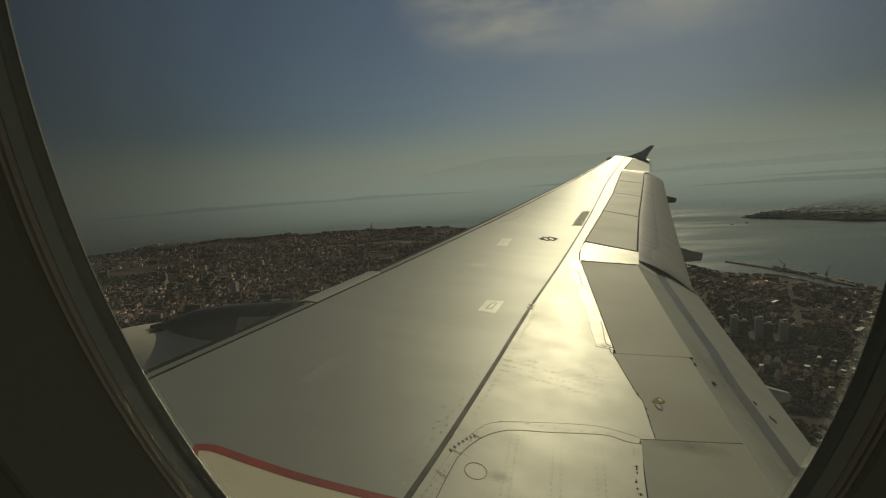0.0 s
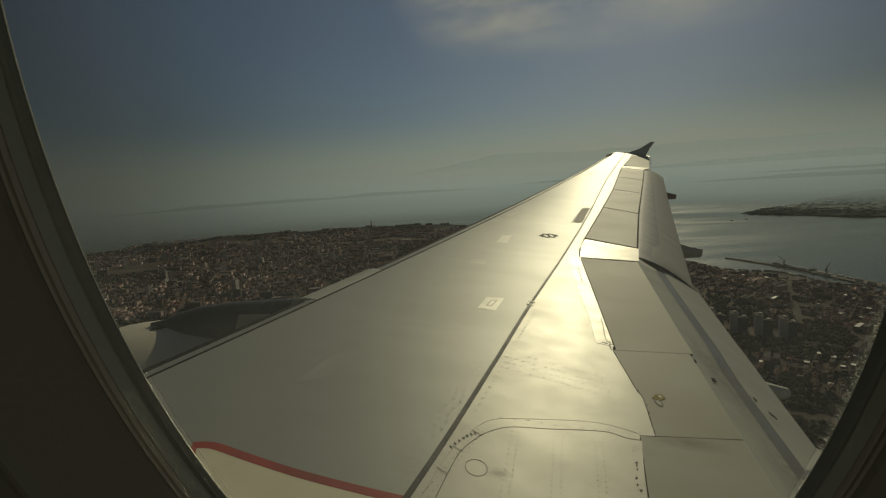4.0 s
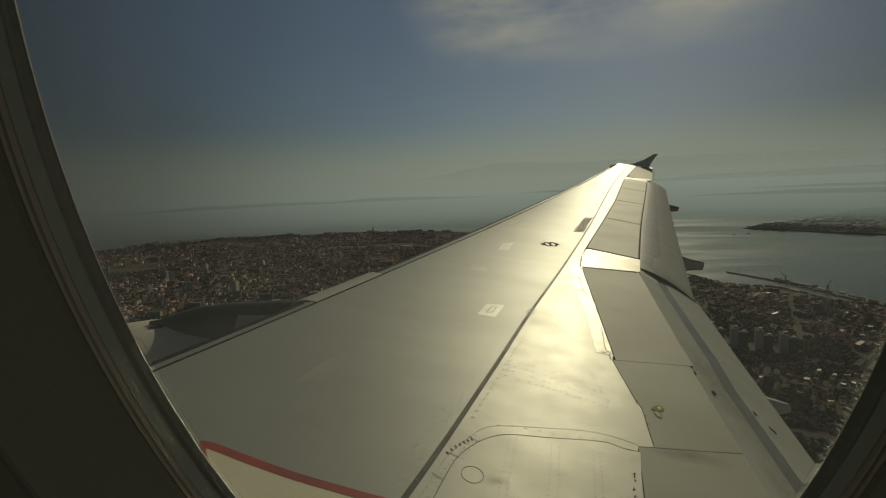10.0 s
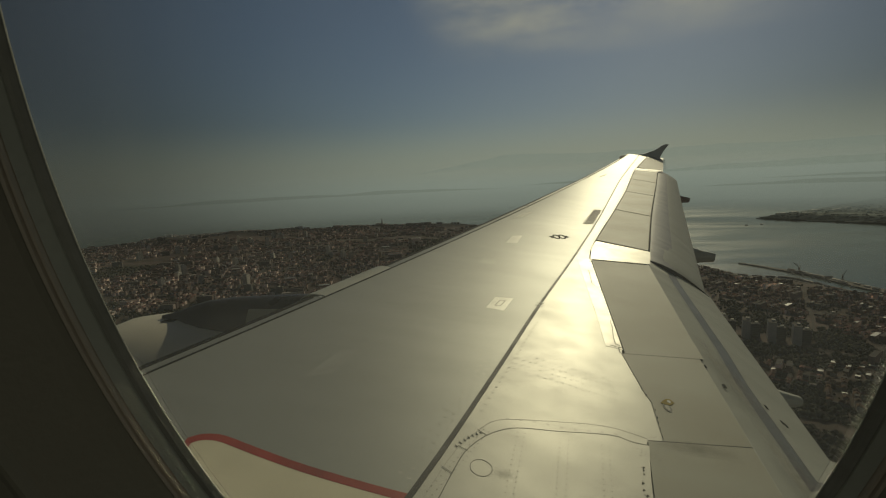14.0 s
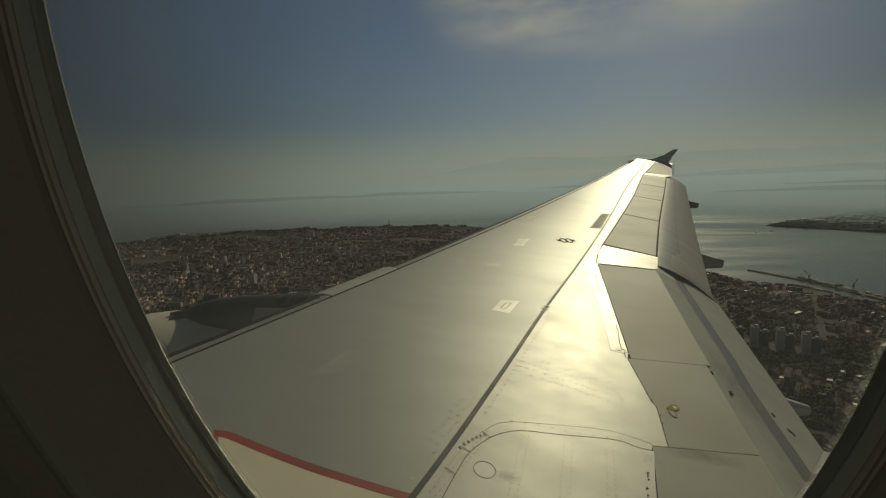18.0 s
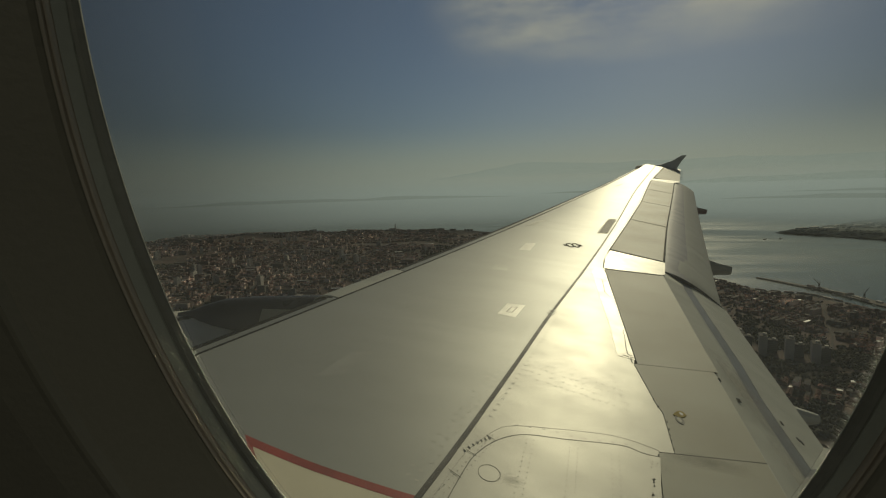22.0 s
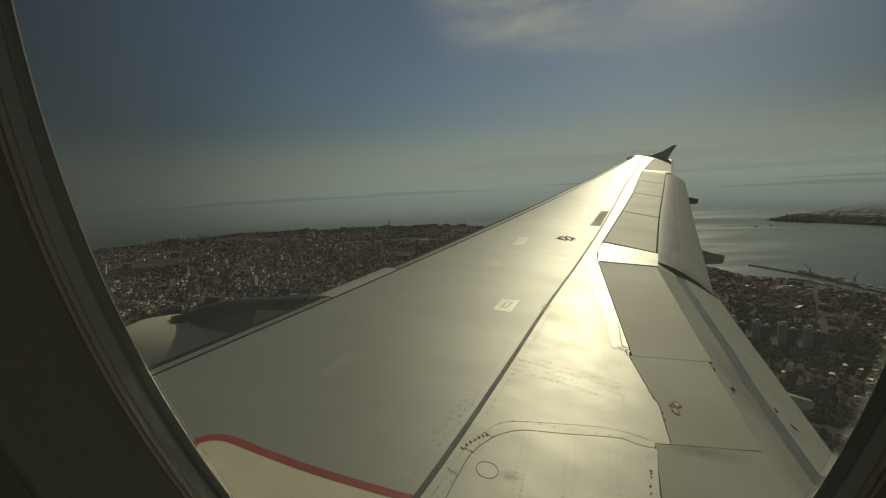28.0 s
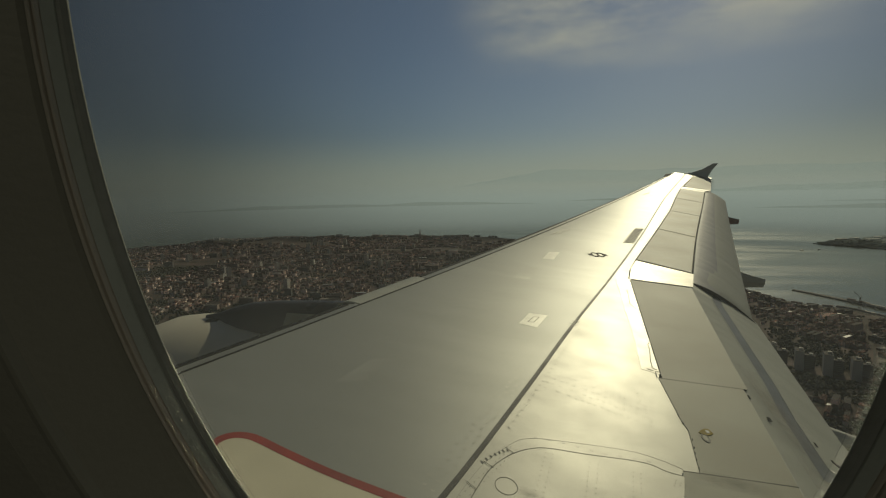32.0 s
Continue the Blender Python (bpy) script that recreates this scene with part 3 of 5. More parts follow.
plate("outer_flap", FLAP_FRONT, OUT_TE, M_FLAP, wing, 6.42, 13.28, depth=0.03, nx=10, ny=30, label="pale outer flap, lowered", sag=flap_sag)
FLAP_MID = [(at_line(FLAP_FRONT, y) * 0.55 + at_line(OUT_TE, y) * 0.45, y) for y in (6.42, 7.5, 8.46, 9.3, 10.1, 10.8, 11.52, 12.4, 13.28)]
plate("flap_nose", FLAP_FRONT, FLAP_MID, M_NOSE, wing, 6.43, 13.27, depth=0.004, nx=16, ny=60, label="bare nose of the outer flap, tinted with the sky's blue", sag=lambda k, y: flap_sag(k * 0.45, y) + 0.0012, round_=False)
soft_top(bpy.data.objects["outer_flap"])
# near-black solid painting the dark gap at the flap's inner end
v, f = [], []
for i in range(13):
    k = i / 12
    x = 5.19 + (5.87 - 5.19) * k
    z = wing_z(6.40) + flap_sag(k, 6.4)
    v += [(x, 6.395, z + 0.006), (x, 6.36, z + 0.004), (x, 6.36, z - 0.10 - 0.05 * math.sin(k * math.pi)), (x, 6.395, z - 0.10)]
for i in range(12):
    for j in range(4):
        a, b = i * 4 + j, i * 4 + (j + 1) % 4
        f.append((a, b, b + 4, a + 4))
f += [(3, 2, 1, 0), (48, 49, 50, 51)]
mesh_object("flap_end_gap", v, f, M_GAP, wing, "black strip drawn for the dark gap at the flap's inner end")

# aileron and wing tip
AIL_F = [(7.20, 13.17), (8.12, 15.3)]
AIL_A = [(7.86, 13.30), (8.58, 15.3)]
plate("aileron", AIL_F, AIL_A, M_PANEL, wing, 13.30, 15.15, lift=0.004, drop=-0.02, depth=0.03, nx=4, ny=8, label="grey aileron near the tip")
ribbon("aileron_gap", [(7.12, 13.02), (7.78, 13.12)], 0.05, M_WHITE, wing, 0.005, 0.01)


outline_plate("outboard_strip", [(7.055, 12.90), (7.19, 13.19), (7.84, 13.30), (7.57, 12.91)], M_BRIGHT_STRIP, wing, 0.001, 0.02, "bright strip beside the aileron")
plate("tip_cap", AIL_F, AIL_A, M_REAR, wing, 15.17, TIP, depth=0.05, nx=2, ny=3, label="pale wing tip cap")
# position light in the leading edge by the tip
v, f = [], []
for i in range(9):
    a = math.pi * i / 8
    y = 14.35 + 0.75 * i / 8
    w_ = 0.02 + 0.08 * math.sin(a)
    x = at_line(SLAT, y) - 0.02
    v += [(x, y, wing_z(y) - 0.02), (x - w_, y, wing_z(y) - 0.03), (x - w_ * 0.8, y, wing_z(y) + 0.015 * math.sin(a)), (x, y, wing_z(y) + 0.02 * math.sin(a))]
f = [(i * 4 + j, i * 4 + (j + 1) % 4, i * 4 + 4 + (j + 1) % 4, i * 4 + 4 + j) for i in range(8) for j in range(4)]
mesh_object("position_light", v, f, M_GAP, wing, "dark glazed position light")
# wingtip fence: a swept fin above and below the tip
def fence():
    y = TIP + 0.02
    base = wing_z(y)
    fin = [(7.95, 0.01), (8.10, 0.05), (8.38, 0.20), (8.60, 0.38), (8.72, 0.40), (8.61, 0.20), (8.54, 0.02), (8.55, -0.30), (8.35, -0.22), (8.05, -0.05)]
    bm = bmesh.new()
    vs = [bm.verts.new((x, y + 0.10 * max(z, 0), base + z)) for x, z in fin]
    fc = bm.faces.new(vs)
    r = bmesh.ops.extrude_face_region(bm, geom=[fc])
    for e in r["geom"]:
        if isinstance(e, bmesh.types.BMVert):
            e.co.y += 0.04
    bmesh.ops.triangulate(bm, faces=[q for q in bm.faces if len(q.verts) > 4])
    bmesh.ops.recalc_face_normals(bm, faces=bm.faces)
    me = bpy.data.meshes.new("wingtip_fence")
    bm.to_mesh(me)
    bm.free()
    me.materials.append(M_FENCE)
    ob = new("wingtip_fence", me)
    ob.parent = wing
    tagged(ob, "dark swept fin at the wing tip")


fence()


def rod(name, a, b, r, mat, parent, sides=6, label=""):
    a, b = Vector(a), Vector(b)
    q = (b - a).to_track_quat("Z", "Y").to_matrix()
    v = [tuple(p + q @ Vector((r * math.cos(2 * math.pi * i / sides), r * math.sin(2 * math.pi * i / sides), 0))) for p in (a, b) for i in range(sides)]
    f = [(i, (i + 1) % sides, sides + (i + 1) % sides, sides + i) for i in range(sides)] + [tuple(range(sides))[::-1], tuple(range(sides, 2 * sides))]
    return mesh_object(name, v, f, mat, parent, label)


for i in range(5):
    y = 13.9 + 0.35 * i
    x = at_line(AIL_A, y)
    rod("static_wick", (x - 0.02, y, wing_z(y) - 0.02), (x + 0.07, y, wing_z(y) - 0.04), 0.0045, M_INK, wing)


# flap track fairings: pointed pods behind the trailing edge
def pod(tip, length, width, height, dz, mat, blunt):
    x1, y1 = tip
    bm = bmesh.new()
    rings = []
    for k, s, hgt in ((0.0, 1.0, 1.0), (0.4, 0.85, 0.8), (0.75, 0.5, 0.45), (1.0, blunt, blunt * 0.8)):
        x = x1 - length * (1 - k)
        z0 = wing_z(y1) + dz - 0.02 * (1 - k)
        ring = []
        for i in range(10):
            a = 2 * math.pi * i / 10
            ring.append(bm.verts.new((x, y1 + width / 2 * s * math.cos(a), z0 - 0.4 * height * (1 - hgt) - height / 2 * hgt * (1 - math.sin(a)))))
        rings.append(ring)
    for r0, r1 in zip(rings, rings[1:]):
        for i in range(10):
            bm.faces.new((r0[i], r0[(i + 1) % 10], r1[(i + 1) % 10], r1[i]))
    bm.faces.new(rings[0])
    bm.faces.new(rings[-1])
    bmesh.ops.recalc_face_normals(bm, faces=bm.faces)
    me = bpy.data.meshes.new("flap_track_fairing")
    bm.to_mesh(me)
    bm.free()
    me.materials.append(mat)
    ob = new("flap_track_fairing", me)
    ob.parent = wing
    tagged(ob, "pointed flap track fairing below the flap")


pod((8.02, 12.0), 0.7, 0.16, 0.34, -0.20, M_ORANGE, 0.38)
pod((6.82, 8.25), 0.7, 0.20, 0.38, -0.24, M_FLAP, 0.40)
pod((5.79, 4.80), 0.54, 0.26, 0.30, -0.265, M_FLAP, 0.28)

# root fairing panel with its double edge and a round cover
FAIR = [(3.30, 2.9), (3.40, 3.22), (3.45, 3.34), (3.53, 3.44), (3.62, 3.50), (3.70, 3.52), (3.82, 3.53), (4.07, 3.56), (4.16, 3.535), (4.23, 3.53)]
FAIRO = [(3.24, 2.9), (3.35, 3.20), (3.41, 3.34), (3.49, 3.46), (3.58, 3.55), (3.77, 3.59), (4.06, 3.62), (4.24, 3.575)]
outline_plate("root_fairing", smooth_line(FAIR, 4) + [(4.14, 3.24), (3.98, 2.5), (3.2, 2.5)], M_REAR, wing, 0.002, 0.02, "pale riveted fairing panel at the wing root")
ribbon("fairing_edge", smooth_line(FAIR, 4), 0.0034, M_LINE, wing, 0.0026, 0.002)
ribbon("fairing_edge", smooth_line(FAIRO, 4), 0.0022, M_FAINT, wing, 0.0006, 0.002)
for x, y in ((3.375, 3.215), (3.43, 3.34), (3.51, 3.45)):
    ribbon("edge_joint", [(x - 0.022, y + 0.014), (x + 0.022, y - 0.014)], 0.0012, M_LINE, wing, 0.0028, 0.001)


def ring_plate(name, cx, cy, r, w, mat, lift, label=""):
    pts = [(cx + r * math.cos(2 * math.pi * i / 28), cy + r * math.sin(2 * math.pi * i / 28)) for i in range(29)]
    return ribbon(name, pts, w, mat, wing, lift, 0.004, label)


ring_plate("round_cover", 3.502, 3.25, 0.042, 0.0024, M_LINE, 0.0028, "round filler cover")
for k in range(7):
    x, y = 3.405 + 0.0165 * k, 3.345 + 0.0235 * k - 0.0011 * k * k
    ribbon("fastener_slot", [(x - 0.007, y + 0.007), (x + 0.002, y - 0.003)], 0.0042, M_LINE, wing, 0.0024, 0.001)
# walkway outline
RED = [(2.405, 3.10), (2.415, 3.15), (2.45, 3.185), (2.50, 3.197), (2.55, 3.192), (2.675, 3.16), (2.85, 3.12), (3.01, 3.093), (3.17, 3.07), (3.26, 3.06)]
outline_plate("walkway_panel", smooth_line(RED, 4) + [(3.2, 2.9), (2.95, 2.2), (2.1, 2.2)], M_CREAM, wing, 0.0008, 0.003, "cream walkway area")
ribbon("red_stripe", smooth_line(RED, 4), 0.034, M_RED, wing, 0.0014, 0.003, label="red painted walkway border")

# decals, rings, vent grille
outline_plate("decal", [(3.54, 4.71), (3.61, 4.91), (3.74, 4.93), (3.66, 4.70)], M_DECAL, wing, 0.0008, 0.003, "pale square decal with a worn mark")
for a, b in (((3.60, 4.76), (3.64, 4.86)), ((3.64, 4.77), (3.68, 4.87)), ((3.60, 4.76), (3.64, 4.77)), ((3.64, 4.86), (3.68, 4.87))):
    ribbon("decal_mark", [a, b], 0.008, M_RIVET, wing, 0.0014, 0.002)
outline_plate("decal", [(3.48, 5.58), (3.56, 5.86), (3.72, 6.04), (3.62, 5.62)], M_FADED, wing, 0.0003, 0.003, "faded pale patch")
outline_plate("decal", [(3.76, 6.29), (3.84, 6.56), (3.95, 6.62), (3.87, 6.32)], M_DECAL, wing, 0.0008, 0.003, "pale square decal")
for cx in (4.330, 4.398):
    cy = 6.765 + (cx - 4.365) * 0.45
    pts_ = [(cx + 0.036 * math.cos(2 * math.pi * i / 24), cy + 0.062 * math.sin(2 * math.pi * i / 24)) for i in range(25)]
    ribbon("tie_down_ring", pts_, 0.016, M_INK, wing, 0.004, label="dark painted ring mark")
for a_, b_ in (((4.262, 6.712), (4.305, 6.735)), ((4.422, 6.79), (4.462, 6.812))):
    ribbon("ring_bar", [a_, b_], 0.045, M_INK, wing, 0.004)
outline_plate("decal", [(2.67, 3.65), (2.77, 3.92), (2.87, 3.97), (2.80, 3.72)], M_FADED, wing, 0.0003, 0.003, "faded pale patch")
for dx in (0.0, 0.05, 0.10):
    ribbon("grille_slot", [(3.90 + dx, 7.30 + dx), (4.08 + dx, 7.66 + dx)], 0.012, M_FAINT, wing, 0.003, 0.003)
outline_plate("vent_grille", [(4.77, 7.50), (5.11, 8.40), (5.24, 8.45), (4.90, 7.54)], M_PANEL, wing, 0.003, 0.006, "dark slotted vent grille")
for k in (0.12, 0.25, 0.38, 0.51, 0.64, 0.77, 0.90):
    ribbon("grille_slot", [(4.77 + 0.13 * k + 0.02, 7.52 + 0.03 * k), (5.10 + 0.13 * k, 8.38 + 0.05 * k)], 0.0055, M_INK, wing, 0.004, 0.003)
for dx in (0.0, 0.11):
    ribbon("small_mark", [(5.92 + dx, 11.40 + dx * 1.6), (6.0 + dx, 11.55 + dx * 1.6)], 0.028, M_LINE, wing, 0.003)
for x, y, dz in ((4.835, 4.345, 0.003), (4.868, 4.180, -0.014), (5.135, 4.20, -0.112), (5.144, 4.07, -0.112), (5.152, 4.05, -0.114)):
    ribbon("small_mark", [(x, y), (x - 0.003, y - 0.035)], 0.016 if dz == -0.014 else 0.007, M_INK, wing, dz - 0.002, 0.004)


for x, y, w in ((4.158, 3.384, 0.007), (4.152, 3.368, 0.006), (4.147, 3.347, 0.005), (4.126, 3.297, 0.008), (4.118, 3.262, 0.006), (4.122, 3.235, 0.008)):
    ribbon("paint_chip", [(x - w * 0.5, y - 0.004), (x + w * 0.2, y + 0.006), (x + w * 0.6, y + 0.001)], w * 0.7, M_INK, wing, 0.0036, 0.0012)
for k in range(9):
    x, y = 4.172 - 0.018 * k, 3.53 - 0.072 * k
    ribbon("edge_speck", [(x + 0.012, y), (x + 0.013 + 0.004 * (k % 3), y - 0.004)], 0.0022, M_LINE, wing, 0.0030, 0.001)
# dirt: behind the cover, along the panel joints, on the shroud
for x0, x1, y0, y1, mat, z0, z1 in ((3.53, 3.64, 3.205, 3.265, M_SMUDGE, 0.0032, 0.0032), (4.25, 4.62, 3.50, 3.60, M_SMUDGE, 0.0034, 0.0034),
                                    (4.84, 5.00, 3.75, 4.75, M_GRIME, 0.0030, -0.055),
                                    (4.74, 4.90, 3.0, 3.9, M_GRIME, 0.0030, -0.050)):
    plate("stain", [(x0, y0), (x0 + (y1 - y0) * 0.10, y1)], [(x1, y0), (x1 + (y1 - y0) * 0.10, y1)], mat, wing, y0, y1, lift=z0, drop=z1, depth=0.0006, nx=3, ny=3, label="thin brown dirt stain", round_=False)
ribbon("worn_edge", [(4.3445, 4.33), (4.348, 3.93), (4.358, 3.87), (4.332, 3.72), (4.307, 3.572)], 0.0022, M_LINE, wing, 0.0022, 0.001)
for x, y, w in ((4.345, 3.98, 0.010), (4.349, 3.92, 0.014), (4.352, 3.80, 0.008), (4.340, 3.74, 0.010), (4.331, 3.70, 0.007), (4.322, 3.655, 0.009), (4.313, 3.60, 0.008)):
    ribbon("paint_chip", [(x - w * 0.3, y - 0.006), (x + w * 0.1, y + 0.004), (x + w * 0.3, y + 0.010)], w * 0.45, M_INK, wing, 0.0026, 0.001)
# yellow escape-rope hook
def hook():
    """A yellow eye plate with a hole, and the grey loop that hangs from it."""
    base = outline_plate("rope_hook", [(4.403, 3.870), (4.425, 3.895), (4.446, 3.911), (4.464, 3.910), (4.475, 3.884), (4.460, 3.868), (4.440, 3.857), (4.418, 3.859)], M_YELLOW, wing, 0.005, 0.005, "yellow escape-rope hook")
    for name, cx, cy, rx, ry, mat, lift in (("hook_hole", 4.450, 3.888, 0.009, 0.012, M_FADED, 0.0056), ("hook_loop", 4.424, 3.836, 0.019, 0.034, M_LINE, 0.0040), ("loop_hole", 4.423, 3.834, 0.010, 0.020, M_PANEL, 0.0046)):
        piece = outline_plate(name, [(cx + rx * math.cos(math.pi * i / 7), cy + ry * math.sin(math.pi * i / 7)) for i in range(14)], mat, wing, lift, 0.002)
        piece.parent = base


hook()

# rivets: faint rings along the seam, dark small heads on the fairing
soft_spots, dark_spots = [], []
for k in range(34):
    y = 3.15 + 0.05 * k
    for d in (0.045, 0.08):
        soft_spots.append((at_line(SEAM, y) - d - 0.01 * math.sin(k * 1.7), y + (0.02 if d > 0.06 else 0)))
    if k > 8:
        soft_spots.append((at_line(SEAM, y) + 0.05, y))
for k in range(17):
    x = 3.68 + 0.031 * k
    for j, d in enumerate((-0.10, -0.045, 0.02, 0.075)):
        if random.random() < (0.9 if j < 3 else 0.5):
            soft_spots.append((x + 0.015 * (j % 2) + random.uniform(-0.003, 0.003), 4.10 - 0.30 * (x - 3.66) + d + random.uniform(-0.006, 0.006)))
for k in range(9):
    soft_spots.append((4.17 + 0.002 * k, 4.16 - 0.035 * k))
for x0 in (3.66, 3.69, 3.84, 3.875, 4.015, 4.045):
    for k in range(20):
        dark_spots.append((x0 - 0.006 * k, 3.485 - 0.028 * k))
for k in range(9):
    soft_spots.append((3.62 + 0.06 * k, 3.572 + 0.006 * math.sin(k)))
for k in range(15):
    x, y = 3.315 + 0.0145 * k, 3.10 + 0.0265 * k
    dark_spots += [(x - 0.004, y), (x + 0.016, y - 0.012)]
for k in range(10):
    dark_spots.append((4.17 + 0.008 * k, 3.5 - 0.004 * k - 0.02 * (k % 2)))


def rivet_mesh(name, spots, radius, lift, rise, mat, label):
    v, f = [], []
    for x, y in spots:
        n, z = len(v), wing_z(y) + lift
        for q, dz in ((1.0, 0.0), (0.8, rise), (0.45, rise)):
            v += [(x + radius * q * math.cos(i * math.pi / 4), y + radius * q * math.sin(i * math.pi / 4), z + dz) for i in range(8)]
        for ring_ in (0, 8):
            f += [(n + ring_ + i, n + ring_ + (i + 1) % 8, n + ring_ + 8 + (i + 1) % 8, n + ring_ + 8 + i) for i in range(8)]
    tagged(mesh_object(name, v, f, mat, wing, label), kind="stuff")


rivet_mesh("rivet_rings", soft_spots, 0.0080, 0.0002, 0.00028, M_FAINT, "faint rivet rings along the seams")
strip_spots = [(at_line(HINGE, 6.85 + 0.11 * k) - d, 6.85 + 0.11 * k) for k in range(54) for d in (0.035, 0.10)]
rivet_mesh("strip_rivets", strip_spots, 0.010, 0.0016, 0.0006, M_LINE, "dotted rows of fasteners ahead of the spoilers")
for y in (4.862, 4.918):
    x = at_line(SEAM_OUT, y)
    ribbon("seam_tab", [(x - 0.024, y + 0.008), (x + 0.024, y - 0.008)], 0.009, M_FADED, wing, 0.0052, 0.002, "pale sealant tab across the seam")
rivet_mesh("rivet_heads", dark_spots, 0.0028, 0.0024, 0.0004, M_LINE, "small dark rivet heads on the fairing")

for ob in wing.children:
    if ob.name.split(".")[0] in ("decal", "decal_mark", "rivet_rings", "vent_grille", "walkway_panel", "red_stripe"):
        cambered(ob)

# ---- the engine ahead of the wing ----
engine = thing("jet_engine", "white engine cowl with a dark pylon ahead of the wing", "engine", BODY)
prof = [(-0.25, 0.45), (-0.20, 0.60), (-0.08, 0.79), (0.06, 0.92), (0.22, 1.01), (0.39, 1.06), (0.55, 1.10), (0.81, 1.155), (1.3, 1.18), (2.2, 1.13), (3.2, 0.95), (4.0, 0.75)]
v, f = [], []
N = 48
for x, r in prof:
    v += [(x, 5.75 + r * math.cos(2 * math.pi * i / N), -1.74 + r * math.sin(2 * math.pi * i / N)) for i in range(N)]
for k in range(len(prof) - 1):
    f += [(k * N + i, (k + 1) * N + i, (k + 1) * N + (i + 1) % N, k * N + (i + 1) % N) for i in range(N)]
mesh_object("cowl", v, f, M_COWL, engine, "white rounded engine cowl", smooth=True)
inlet = [(-0.25, 0.45), (-0.15, 0.42), (0.3, 0.40), (0.3, 0.0)]
v, f = [], []
for x, r in inlet:
    v += [(x, 5.75 + r * math.cos(2 * math.pi * i / N), -1.74 + r * math.sin(2 * math.pi * i / N)) for i in range(N)]
for k in range(3):
    f += [(k * N + i, k * N + (i + 1) % N, (k + 1) * N + (i + 1) % N, (k + 1) * N + i) for i in range(N)]
mesh_object("inlet", v, f, M_METAL, engine)


def pylon(name, stations, mat, label, a0=0.0, a1=1.0):
    """A fairing of half-round sections: X, half width, top, foot."""
    v, f = [], []
    n = 12
    for x, w, top_, foot in stations:
        for i in range(n + 1):
            a = math.pi * (a0 + (a1 - a0) * i / n)
            v.append((x, 5.75 + w * math.cos(a), foot + (top_ - foot) * math.sin(a) ** 0.7))
    for k in range(len(stations) - 1):
        for i in range(n):
            a = k * (n + 1) + i
            f.append((a, a + n + 1, a + n + 2, a + 1))
    return mesh_object(name, v, f, mat, engine, label, smooth=True)


pylon("pylon", [(0.60, 0.01, -0.60, -0.70), (0.74, 0.07, -0.545, -0.75), (0.90, 0.15, -0.455, -0.80), (1.05, 0.20, -0.385, -0.85), (1.3, 0.23, -0.315, -0.85), (1.62, 0.24, -0.25, -0.9), (1.85, 0.25, -0.205, -0.9), (2.05, 0.25, -0.17, -0.9)], M_DARK, "dark pylon fairing on the cowl")
pylon("pylon_panel", [(1.50, 0.246, -0.262, -0.9), (1.62, 0.252, -0.242, -0.9), (1.85, 0.258, -0.20, -0.9), (2.04, 0.258, -0.165, -0.9)], M_PANEL, "grey rear panel of the pylon", 0.70, 1.0)
pylon("pylon_cap", [(2.02, 0.25, -0.21, -0.6), (2.24, 0.40, -0.12, -0.5), (2.50, 0.50, 0.03, -0.4), (2.78, 0.52, 0.17, -0.3), (3.0, 0.44, 0.25, -0.1), (3.2, 0.30, 0.26, 0.1)], M_WHITE, "white fairing cap over the leading edge")

v = []
for x, r in ((0.66, 1.122), (0.79, 1.150)):
    for q in (93, 94.5, 96):
        v.append((x, 5.75 + (r + 0.006) * math.cos(radians(q)), -1.74 + (r + 0.006) * math.sin(radians(q))))
mesh_object("cowl_vent", v, [(0, 1, 4, 3), (1, 2, 5, 4)], M_GAP, engine, "small dark vent in the cowl")

# ---- the cabin wall and its window ----
WC = Vector((3.30535, 1.8052, 1.25768))
WA, WB, WN, WTURN, WTILT = 0.12133, 0.20979, 1.982, 0.28322, -0.1329


def window_ring(grow, dy, n=160, square=None):
    """The pane's outline, fuller at its lower aft corner; towards the trim it widens, turns and shifts a little, past it it grows evenly."""
    pts = []
    k = min(1.0, grow / 0.0114)
    more = max(0.0, grow - 0.0114)
    wa, wb, wn, turn = WA + 0.0098 * k + more, WB + 0.0079 * k + more, WN - 0.060 * k, WTURN - 0.0448 * k
    cx, cz = WC.x + 0.0024 * k, WC.z + 0.0053 * k
    for i in range(n):
        a = 2 * math.pi * i / n
        c, s = math.cos(a), math.sin(a)
        if square:
            r = min(square[0] / max(abs(c), 1e-6), square[1] / max(abs(s), 1e-6))
        else:
            low_aft = (i / n - 0.945) if i > n / 2 else (i / n + 0.055)
            r = (abs(c / wa) ** wn + abs(s / wb) ** wn) ** (-1 / wn) + 0.0033 * (1 - max(0.0, k)) * math.exp(-(low_aft / 0.085) ** 2)
        x, z = r * c, r * s
        x, z = x * math.cos(turn) - z * math.sin(turn), x * math.sin(turn) + z * math.cos(turn)
        pts.append((cx + x, WC.y + (cz + z - WC.z) * WTILT + dy, cz + z))
    return pts


def lathe(name, rings, mat, parent, label="", cap=False, close=False, smooth=False):
    n = len(rings[0])
    v = [p for r in rings for p in r]
    f = []
    last = len(rings) if close else len(rings) - 1
    for k in range(last):
        k2 = (k + 1) % len(rings)
        f += [(k * n + i, k * n + (i + 1) % n, k2 * n + (i + 1) % n, k2 * n + i) for i in range(n)]
    if cap:
        f.append(tuple(range(n)))
    return mesh_object(name, v, f, mat, parent, label, smooth=smooth)


